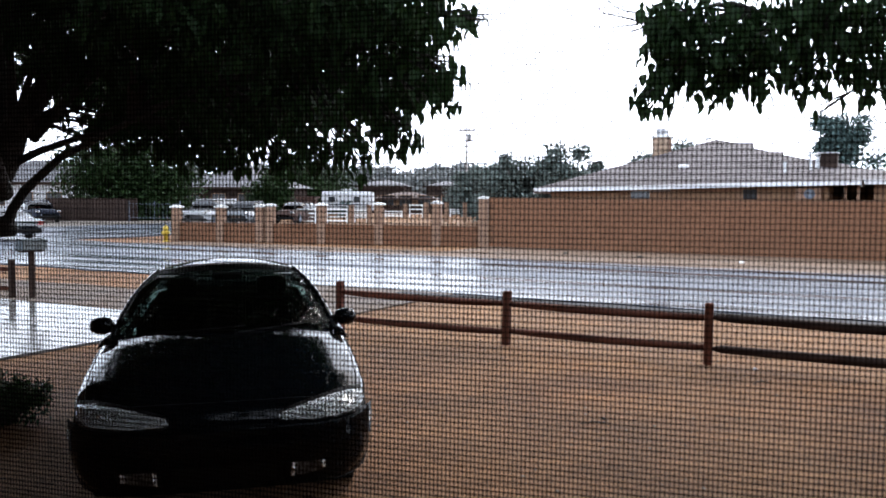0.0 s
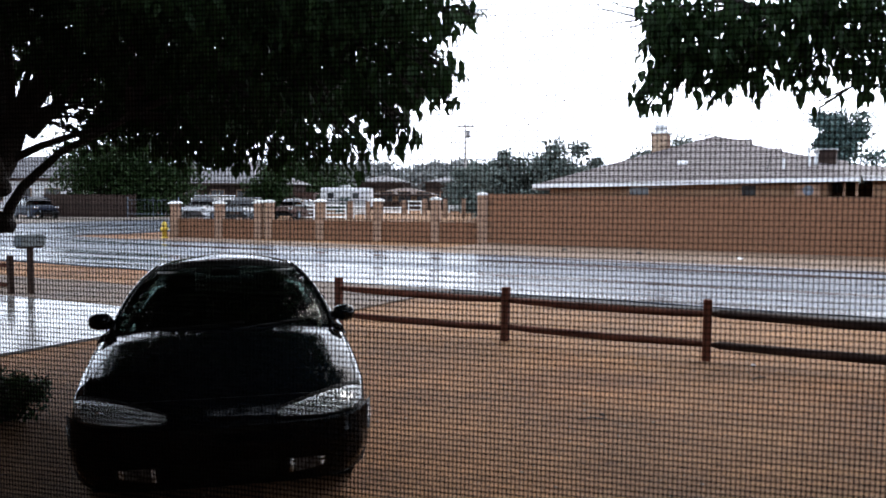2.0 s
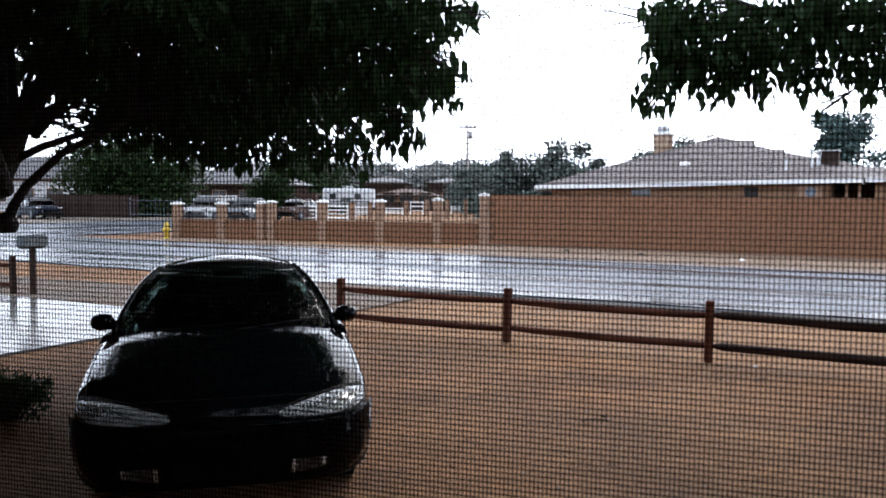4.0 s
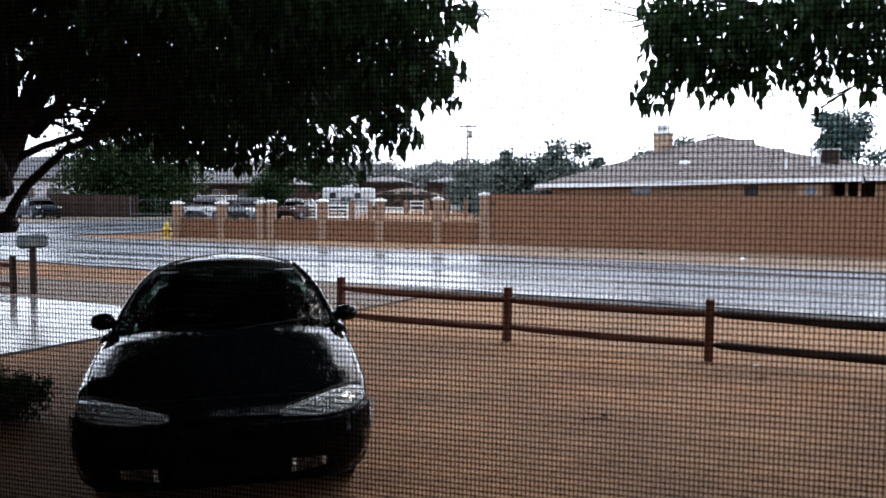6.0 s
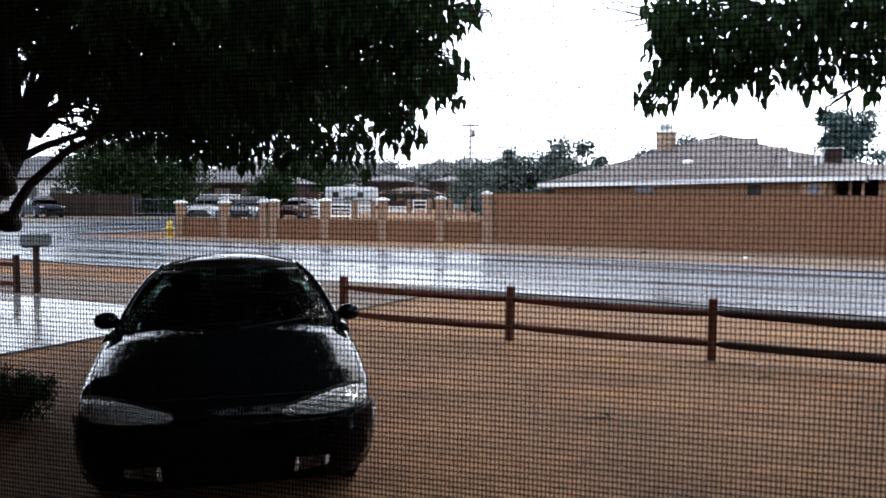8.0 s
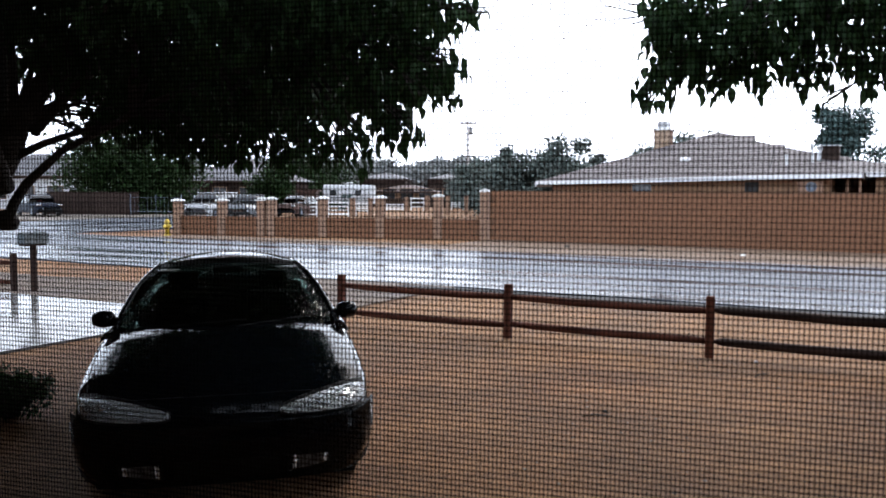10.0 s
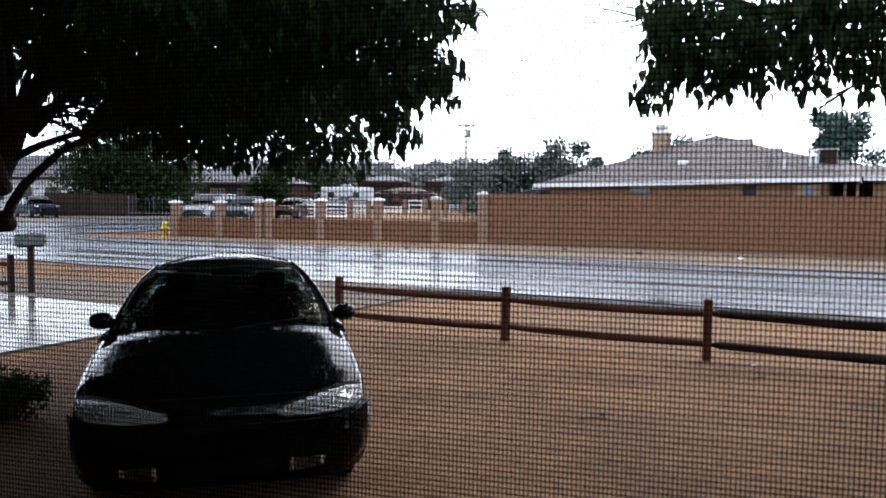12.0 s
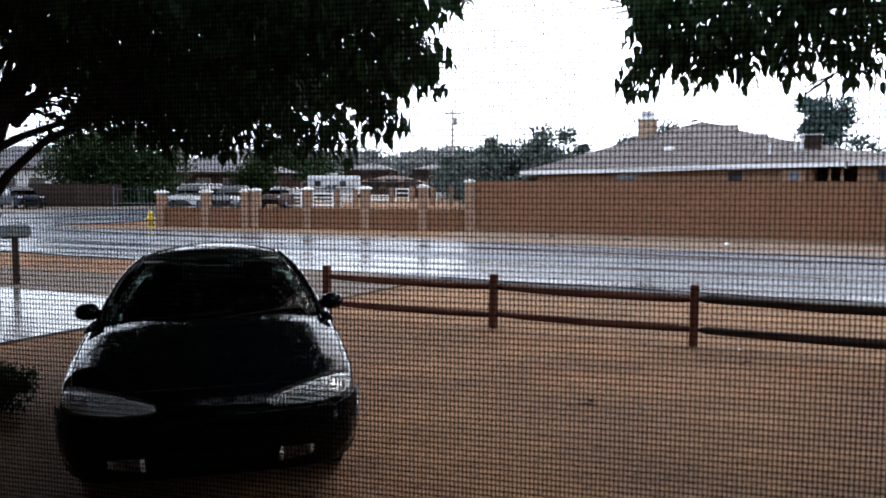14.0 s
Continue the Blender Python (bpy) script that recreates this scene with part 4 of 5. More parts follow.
    cg = thing("pipe_gate", pose(-21.4, 59, 0, 0, 0, -6), "grey metal pipe gate beside the board fence", "gate")
    for z in (.3, 1.25):
        part("rail", tube([(0, 0, z), (3.6, 0, z)], .018, 8), M_OLDMETAL, cg)
    for k in range(13):
        part("bar", tube([(k * .3, 0, -.05 if k % 6 == 0 else .3), (k * .3, 0, 1.45 if k % 6 == 0 else 1.25)], .006 if k % 6 else .03, 6), M_OLDMETAL, cg)
    # white rail fence of the far yard: x, y, length, lowest and highest rail, rails
    for x, y, L, z0, z1, n in [(-10.19, 60, 1.32, 0.1, 1.0, 4), (-8.16, 60, 1.48, 0.13, 1.02, 4), (-6.42, 62, 0.93, 0.33, 0.92, 4), (-5.34, 78, 1.57, 0.11, 0.6, 3), (-3.24, 80, 1.25, 0.29, 1.16, 3), (0.52, 84, 1.2, 0.24, 0.72, 3)]:
        g = thing("white_rail_fence", pose(x, y, 0, 0, 0, -3), "white horizontal-rail fence panel in the far yard", "fence", "white rail fence of the far yard")
        for k in range(n):
            z = z0 + (z1 - z0 - .1) * k / (n - 1)
            part("rail", boxed(0, L, -.015, .015, z, z + .1, bevel=.004), M_BOARD, g)
        for xx in (0.04, L - 0.04):
            part("post", boxed(xx - .04, xx + .04, .016, .08, -.1, z1 + .03, bevel=.01), M_BOARD, g)
    for x, y, w, z1 in [(-6.53, 61, 0.18, 1.25), (-5.37, 62, 0.16, 1.25), (-3.43, 76, 0.2, 1.24), (-1.63, 76, 0.22, 1.4), (0.15, 66, 0.17, 1.47), (1.54, 66, 0.15, 1.48)]:
        g = thing("yard_post", pose(x, y, 0), "tan post in the far yard", "post", "posts of the far yard")
        part("shaft", boxed(-w, w, -w, w, -.1, z1 - .06, bevel=.01), M_PILLAR, g)
        part("cap", boxed(-w - .04, w + .04, -w - .04, w + .04, z1 - .06, z1, bevel=.01), M_PILLAR, g)
    bh = thing("board_fence", pose(-13.0, 97, 0), "dark brown board fence behind the far yard", "fence")
    for k in range(60):
        part("board", boxed(k * .25, k * .25 + .22, -.015, .015, -.1, 0.95 + .05 * math.sin(k * 1.7), bevel=.004), M_OLDFENCE, bh)
    gp = thing("gate_post", pose(-10.13, 59, 0), "dark iron gate post in the far yard", "post")
    part("shaft", boxed(-.05, .05, -.05, .05, -.1, 1.51, bevel=.008), M_IRON, gp)
    part("cap", lathe([(.06, 1.51), (.03, 1.59)], 8), M_IRON, gp)
    sd = thing("small_shed", pose(-11.33, 72, 0, 0, 0, -6), "small red-brown shed in the far yard", "shed")
    part("wall", boxed(-.75, .75, -.6, .6, -.1, 1.7, bevel=.01), M_REDBROWN, sd)
    part("roof", boxed(-.9, .9, -.75, .75, 1.7, 1.85, bevel=.02), M_REDBROWN, sd)
    part("door", boxed(-.3, .3, -.63, -.6, 0, 1.5, bevel=.005), M_OLDFENCE, sd)
    # utility pole
    up = thing("utility_pole", pose(2.3, 92, 0.5), "tall wooden utility pole with a crossarm", "utility pole")
    part("pole", tube([(0, 0, -.9), (0, 0, 8.9)], [.15, .09], 10), M_POLE, up, smooth=True)
    part("crossarm", boxed(-.9, .9, -.06, .06, 8.3, 8.45, bevel=.01), M_POLE, up)
    for x in (-.8, -.3, .3, .8):
        part("insulator", lathe([(.04, 8.45), (.06, 8.52), (.03, 8.62)], 8), M_METAL, up).location = (x, 0, 0)
    part("transformer", lathe([(.02, 7.2), (.22, 7.22), (.22, 7.9), (.02, 7.95)], 12), M_METAL, up, smooth=True).location = (.3, -.15, 0)


# ---------- the mulberry trees over the yard ----------
SWAYING = []


def sighted(tx, tz, depth):
    """A place by the tangents of its bearing and height from the eye, and its distance ahead."""
    return Vector((tx * depth, depth, EYE[2] + tz * depth))


def leafy_branch(tree, base, clumps, rng, per_m3, leaf, limb_from, mat=M_LEAF):
    """A limb with its leaves, one swaying piece: an empty at its root with twigs and leaves."""
    root = new("leafy_branch")
    root.parent = tree
    root.location = limb_from - base
    pts = []
    for c, r, fl in clumps:
        d = c - limb_from
        mid = limb_from.lerp(c, 0.5) + Vector((0, 0, 0.12 * d.length))
        part("limb", tube([(0, 0, 0), mid - limb_from, c - limb_from], [0.008 + 0.06 * r, 0.006 + 0.035 * r, 0.004], 6), M_BARK, root, smooth=True)
        for k in range(5):
            e = c + Vector(np.clip(rng.normal(0, 0.5, 3), -0.7, 0.7) * r)
            part("twig", tube([mid.lerp(c, 0.6) - limb_from, e - limb_from], [0.008, 0.003], 4), M_BARK, root)
        pts.append(in_clump(rng, c - limb_from, r, int(per_m3 * 4.19 * r ** 3 * fl), fl, 0.45))
    leaf_sheet("leaves", np.concatenate(pts), leaf, mat, root, rng, 1.12, 0.36)
    SWAYING.append((root, root.location.copy()))
    return root


def build_near_trees():
    rng = np.random.default_rng(12)
    base = Vector((-4.3, 7.1, 0))
    t = thing("mulberry_tree", pose(*base), "broad mulberry tree with drooping dark green leaves", "tree")
    part("trunk", tube([(-0.2, 0, -0.1), (-0.12, 0.02, 0.4), (0.0, 0, 0.9), (0.16, 0, 1.35), (0.33, 0, 1.62), (0.5, 0, 1.86), (0.64, 0, 2.0)], [0.26, 0.2, 0.18, 0.17, 0.17, 0.17, 0.15], 14), M_BARK, t, "dark rough bark", smooth=True)

    def limb(pts, r0, r1):
        k = len(pts)
        part("limb", tube([Vector(p) - base for p in pts], [r0 + (r1 - r0) * i / (k - 1) for i in range(k)], 9), M_BARK, t, smooth=True)
    # the lowest limb leaves the trunk level, has a knob where one was sawn off, and rises steeply
    limb([(-4.15, 7.1, 1.36), (-3.85, 7.08, 1.52), (-3.62, 7.06, 1.59), (-3.52, 7.05, 1.63)], 0.085, 0.062)
    part("knob", tube([Vector(p) - base for p in ((-3.6, 7.05, 1.575), (-3.5, 7.03, 1.575), (-3.475, 7.03, 1.59))], [0.075, 0.07, 0.04], 10), M_BARK, t, smooth=True)
    limb([(-3.55, 7.05, 1.6), (-3.505, 7.05, 1.72), (-3.4, 7.05, 1.88), (-3.25, 7.05, 2.02), (-3.08, 7.0, 2.15), (-2.75, 6.9, 2.29), (-2.4, 6.7, 2.42), (-1.75, 6.4, 2.65), (-0.9, 6.0, 2.8)], 0.046, 0.016)
    limb([(-3.74, 7.1, 1.9), (-3.6, 7.1, 2.12), (-3.5, 7.1, 2.36), (-3.33, 7.1, 2.6), (-3.1, 7.1, 2.9), (-2.6, 7.0, 3.5), (-1.4, 6.8, 4.0)], 0.16, 0.03)
    limb([(-3.36, 7.1, 2.3), (-3.02, 7.05, 2.63), (-2.75, 7.0, 2.84), (-2.2, 6.9, 3.1)], 0.05, 0.02)
    limb([(-3.66, 7.1, 1.95), (-3.68, 7.2, 2.4), (-3.72, 7.4, 3.2), (-3.9, 7.6, 4.3)], 0.11, 0.03)
    limb([(-3.55, 7.1, 2.08), (-3.3, 7.1, 2.2), (-2.98, 7.1, 2.31), (-2.57, 7.2, 2.42), (-1.8, 7.6, 2.7)], 0.036, 0.012)
    limb([(-3.6, 7.1, 1.85), (-3.4, 6.3, 2.5), (-2.9, 5.4, 3.1), (-2.2, 4.6, 3.6)], 0.08, 0.02)
    limb([(-3.6, 7.1, 1.9), (-4.2, 6.6, 2.6), (-5.0, 6.0, 3.4)], 0.08, 0.02)
    # clumps: bearing, height (tangents), distance, radius
    low = [
        [(-0.44, 0.19, 6.6, 0.5), (-0.5, 0.26, 6.2, 0.6), (-0.36, 0.15, 6.8, 0.42), (-0.42, 0.13, 7.2, 0.28), (-0.375, 0.085, 7.0, 0.2), (-0.34, 0.08, 7.0, 0.28), (-0.405, 0.085, 7.4, 0.15), (-0.43, 0.115, 7.4, 0.16), (-0.36, 0.062, 7.2, 0.2), (-0.39, 0.1, 7.4, 0.22), (-0.42, 0.07, 7.3, 0.15), (-0.4, 0.055, 7.4, 0.14), (-0.44, 0.09, 7.3, 0.12)],
        [(-0.3, 0.2, 6.4, 0.62), (-0.3, 0.12, 6.8, 0.4), (-0.24, 0.1, 6.4, 0.34), (-0.35, 0.26, 5.6, 0.6), (-0.29, 0.07, 6.8, 0.26), (-0.25, 0.055, 6.8, 0.2), (-0.3, 0.1, 7.6, 0.35), (-0.325, 0.06, 7.0, 0.22), (-0.295, 0.055, 7.0, 0.2), (-0.265, 0.06, 7.2, 0.24), (-0.27, 0.045, 7.0, 0.15), (-0.24, 0.043, 7.0, 0.15), (-0.3, 0.047, 7.0, 0.15)],
        [(-0.2, 0.2, 6.0, 0.62), (-0.17, 0.11, 6.2, 0.4), (-0.2, 0.08, 6.6, 0.3), (-0.14, 0.055, 6.0, 0.2), (-0.225, 0.055, 6.8, 0.22), (-0.19, 0.05, 6.8, 0.2), (-0.165, 0.055, 6.6, 0.2), (-0.175, 0.038, 6.6, 0.15), (-0.2, 0.042, 6.6, 0.15), (-0.149, 0.036, 6.4, 0.13), (-0.26, 0.09, 7.2, 0.35)],
        [(-0.1, 0.19, 5.8, 0.5), (-0.09, 0.11, 5.8, 0.32), (-0.05, 0.08, 5.6, 0.2), (-0.11, 0.06, 6.0, 0.18), (-0.095, 0.04, 6.0, 0.12), (-0.123, 0.031, 6.2, 0.1), (-0.104, 0.043, 6.2, 0.1), (-0.085, 0.05, 6.0, 0.1), (-0.14, 0.045, 6.2, 0.14), (-0.13, 0.25, 5.4, 0.5), (-0.08, 0.092, 5.8, 0.1), (-0.1, 0.066, 5.8, 0.09), (-0.122, 0.06, 5.9, 0.12)],
        [(-0.02, 0.2, 5.5, 0.26), (-0.02, 0.13, 5.5, 0.2), (-0.05, 0.15, 5.6, 0.3), (-0.04, 0.24, 5.2, 0.34), (0.005, 0.15, 5.4, 0.13), (0.025, 0.205, 5.4, 0.13), (-0.055, 0.075, 5.6, 0.15), (-0.04, 0.068, 5.5, 0.08), (0.008, 0.115, 5.4, 0.1), (-0.006, 0.138, 5.4, 0.14), (-0.022, 0.112, 5.4, 0.1), (0.013, 0.138, 5.4, 0.08), (0.045, 0.203, 5.4, 0.05)],
    ]
    roots = [(-3.5, 7.1, 2.4), (-2.4, 6.7, 2.45), (-1.75, 6.4, 2.7), (-1.2, 6.2, 2.85), (-0.9, 6.0, 2.85)]
    for cl, r, dense in zip(low, roots, (1050, 1050, 1100, 1300, 1700)):
        leafy_branch(t, base, [(sighted(a, b, d), rad, 0.85) for a, b, d, rad in cl], rng, dense, 0.1, Vector(r))
    # crown clumps added out of sight, to shade yard and darken the car's reflections
    high = [(-3.6, 7.2, 4.5, 1.5), (-2.2, 6.6, 4.2, 1.4), (-1.2, 6.0, 3.9, 1.0), (-4.8, 6.2, 4.3, 1.4), (-2.6, 5.0, 3.9, 1.2), (-3.4, 4.0, 3.6, 1.1), (-5.0, 8.0, 4.6, 1.2), (-4.6, 4.6, 3.0, 1.2), (-1.6, 4.6, 3.9, 0.9),
            (-2.4, 8.6, 4.4, 1.4), (-3.6, 9.4, 4.6, 1.4), (-1.4, 7.6, 4.2, 1.2), (-2.6, 7.4, 5.4, 1.6), (-2.0, 3.2, 4.2, 1.2), (-3.2, 2.8, 4.0, 1.2), (-2.6, 4.2, 4.6, 1.2), (-4.2, 3.4, 4.3, 1.2), (-1.6, 5.6, 4.9, 1.0), (-4.2, 7.6, 4.2, 1.3), (-5.2, 8.6, 4.8, 1.4), (-2.6, 6.2, 5.0, 1.4), (-3.8, 5.8, 5.0, 1.5), (-6.4, 7.0, 4.4, 1.6), (-5.4, 9.6, 4.9, 1.4), (-6.2, 4.8, 3.8, 1.4),
            (-1.9, 9.4, 4.4, 1.1), (-3.2, 10.2, 4.4, 1.3), (-4.6, 10.6, 4.8, 1.2), (-1.7, 8.4, 5.6, 1.3), (-3.0, 9.0, 6.0, 1.6), (-1.2, 10.0, 5.6, 1.1),
            (-1.7, 9.8, 3.3, 0.75), (-2.7, 10.4, 3.2, 0.8), (-3.8, 10.6, 4.2, 0.8), (-1.6, 11.2, 3.7, 0.8), (-2.8, 11.6, 3.8, 0.9), (-4.4, 9.6, 3.95, 0.8), (-2.2, 8.8, 3.1, 0.7), (-2.2, 10.2, 3.9, 0.9), (-1.4, 10.6, 4.6, 0.9), (-3.0, 12.4, 4.9, 1.1), (-1.6, 12.6, 5.0, 1.0), (-4.9, 8.4, 3.3, 0.9), (-5.7, 7.6, 3.3, 1.0), (-5.5, 9.4, 3.5, 0.9), (-5.2, 6.6, 3.0, 0.7), (-6.6, 8.6, 3.4, 1.0), (-0.6, 8.6, 4.0, 0.7), (-0.7, 7.5, 4.2, 0.7), (-4.0, 9.3, 3.3, 0.6), (-3.4, 9.6, 3.1, 0.5), (-4.3, 8.0, 3.3, 0.6)]
    # more clumps added behind the visible leaves, so the bonnet reflects dark
    deep = [(-1.5, 9.0, 2.8, 0.6), (-2.3, 9.2, 2.8, 0.65), (-3.1, 9.4, 2.9, 0.6), (-1.9, 10.4, 2.95, 0.7), (-2.8, 10.6, 2.95, 0.7), (-3.6, 10.8, 3.2, 0.6), (-1.3, 10.0, 3.05, 0.5), (-3.1, 8.2, 2.5, 0.34), (-2.6, 8.4, 2.45, 0.36), (-3.25, 8.9, 2.75, 0.38), (-0.45, 7.8, 2.95, 0.45), (-0.9, 8.2, 2.7, 0.45)]
    thin = [(-4.7, 10.9, 3.45, 0.7), (-4.1, 10.1, 3.1, 0.5), (-5.2, 11.4, 3.9, 0.8), (-3.9, 9.2, 2.95, 0.4)]
    pts = np.concatenate([in_clump(rng, Vector(c[:3]) - base, c[3], int(2100 * c[3] ** 3), 0.6, 0.5) for c in deep] + [in_clump(rng, Vector(c[:3]) - base, c[3], int(1000 * c[3] ** 3), 0.7, 0.5) for c in thin])
    leaf_sheet("crown", pts, 0.13, M_LEAF, t, rng, 0.6, 0.5, folded=False)
    pts = np.concatenate([in_clump(rng, Vector(c[:3]) - base, c[3], int((1300 if c[2] > 4.15 else 480) * c[3] ** 3), 0.6, 0.5) for c in high])
    leaf_sheet("crown", pts, 0.17, M_LEAF, t, rng, 0.5, 0.5, folded=False)

    base2 = Vector((4.6, 5.4, 0))
    t2 = thing("mulberry_tree", pose(*base2), "mulberry tree whose drooping leafy branch hangs over the yard", "tree")
    part("trunk", tube([(0, 0, -0.1), (0.03, 0, 0.7), (-0.05, 0, 1.6), (-0.15, 0, 2.3)], [0.2, 0.15, 0.13, 0.11], 12), M_BARK, t2, smooth=True)
    for pts_ in ([(-0.15, 0, 2.2), (-1.2, 0, 2.75), (-2.2, 0.05, 3.0), (-3.0, 0.05, 3.02)], [(-0.15, 0, 2.2), (-0.9, -0.4, 2.9), (-1.6, -0.8, 3.4)], [(-0.15, 0, 2.2), (0.3, 0.3, 3.2), (0.4, 0.4, 4.0)]):
        part("limb", tube(pts_, [0.08, 0.04, 0.02, 0.008][:len(pts_)], 8), M_BARK, t2, smooth=True)
    right = [
        [(0.2315, 0.126, 5.5, 0.15), (0.226, 0.108, 5.5, 0.08), (0.257, 0.14, 5.5, 0.18), (0.264, 0.185, 5.4, 0.24), (0.303, 0.13, 5.5, 0.15), (0.25, 0.205, 5.4, 0.2), (0.24, 0.168, 5.45, 0.14), (0.28, 0.215, 5.4, 0.2)],
        [(0.31, 0.173, 5.4, 0.27), (0.355, 0.14, 5.4, 0.18), (0.36, 0.193, 5.3, 0.3), (0.414, 0.142, 5.4, 0.16), (0.335, 0.16, 5.4, 0.2)],
        [(0.414, 0.193, 5.3, 0.3), (0.427, 0.1, 5.3, 0.075), (0.466, 0.142, 5.3, 0.19), (0.479, 0.193, 5.2, 0.32), (0.507, 0.147, 5.2, 0.22), (0.42, 0.24, 5.2, 0.3), (0.43, 0.165, 5.3, 0.2)],
    ]
    roots2 = [(2.0, 5.45, 2.98), (2.5, 5.45, 2.95), (3.2, 5.4, 2.75)]
    for cl, r, dense in zip(right, roots2, (2900, 2600, 1700)):
        leafy_branch(t2, base2, [(sighted(a, b, d), rad, 0.9) for a, b, d, rad in cl], rng, dense, 0.092, Vector(r))
    # a bare twig at the tip
    tip = thing("bare_twig", pose(1.4, 5.45, 2.97), "thin bare twigs at the end of a leafy branch", "twig")
    for pts_ in ([(0.14, 0, 0.05), (-0.08, 0, 0.0), (-0.25, 0, -0.05), (-0.42, 0, -0.07), (-0.5, 0, -0.06)], [(0.0, 0, 0.04), (-0.18, 0.01, 0.02), (-0.33, 0.01, 0.05), (-0.42, 0.02, 0.12)], [(-0.2, 0, -0.03), (-0.3, 0, 0.0), (-0.42, 0, 0.02), (-0.47, 0, 0.06)], [(-0.1, 0, 0.0), (-0.2, 0, -0.07), (-0.26, 0, -0.09)]):
        part("twig", tube(pts_, [0.006, 0.005, 0.004, 0.003, 0.002][:len(pts_)], 5), M_BARK, tip)
    # crown clumps added above the view, to shade the right-hand ground
    shading2 = [(4.6, 5.6, 4.2, 1.1), (5.4, 5.0, 3.8, 1.2), (4.4, 3.6, 3.9, 1.2), (6.2, 6.0, 4.2, 1.4), (5.2, 7.0, 4.6, 1.2), (3.0, 2.4, 3.8, 1.0), (5.6, 3.0, 3.7, 1.2), (2.6, 3.0, 4.4, 1.0), (3.8, 2.6, 4.0, 1.0), (6.6, 3.8, 4.0, 1.2), (3.8, 6.4, 4.9, 1.1), (5.2, 5.8, 4.8, 1.1), (4.6, 6.6, 4.9, 1.1), (3.6, 4.6, 4.3, 0.9), (4.4, 4.6, 4.2, 1.0), (5.4, 6.8, 4.4, 1.1), (6.4, 7.6, 4.8, 1.4), (7.4, 5.2, 4.4, 1.4), (6.0, 4.6, 4.6, 1.3), (7.6, 8.6, 5.0, 1.4), (4.0, 7.4, 4.9, 1.2), (3.4, 8.2, 5.2, 1.4), (4.6, 8.8, 5.2, 1.4), (2.7, 7.6, 5.7, 1.1), (5.8, 9.6, 5.4, 1.4)]
    pts = np.concatenate([in_clump(rng, Vector(c[:3]) - base2, c[3], int(1900 * c[3] ** 3), 0.6, 0.5) for c in shading2])
    leaf_sheet("crown", pts, 0.17, M_LEAF, t2, rng, 0.5, 0.5, folded=False)

    s = thing("low_shrub", pose(-3.5, 6.9, 0), "low dark shrub at the edge of the yard", "shrub")
    for k in range(9):
        a = k * 0.7
        part("stem", tube([(0, 0, -0.03), (0.2 * math.cos(a), 0.2 * math.sin(a), 0.2), (0.34 * math.cos(a), 0.3 * math.sin(a), 0.34)], [0.012, 0.008, 0.004], 5), M_BARK, s)
    leaf_sheet("leaves", np.concatenate([in_clump(rng, (0, 0, 0.2), 0.36, 1600, 0.55), in_clump(rng, (-0.35, 0.1, 0.2), 0.34, 1200, 0.6)]), 0.05, M_LEAF, s, rng, 0.1, 0.6)


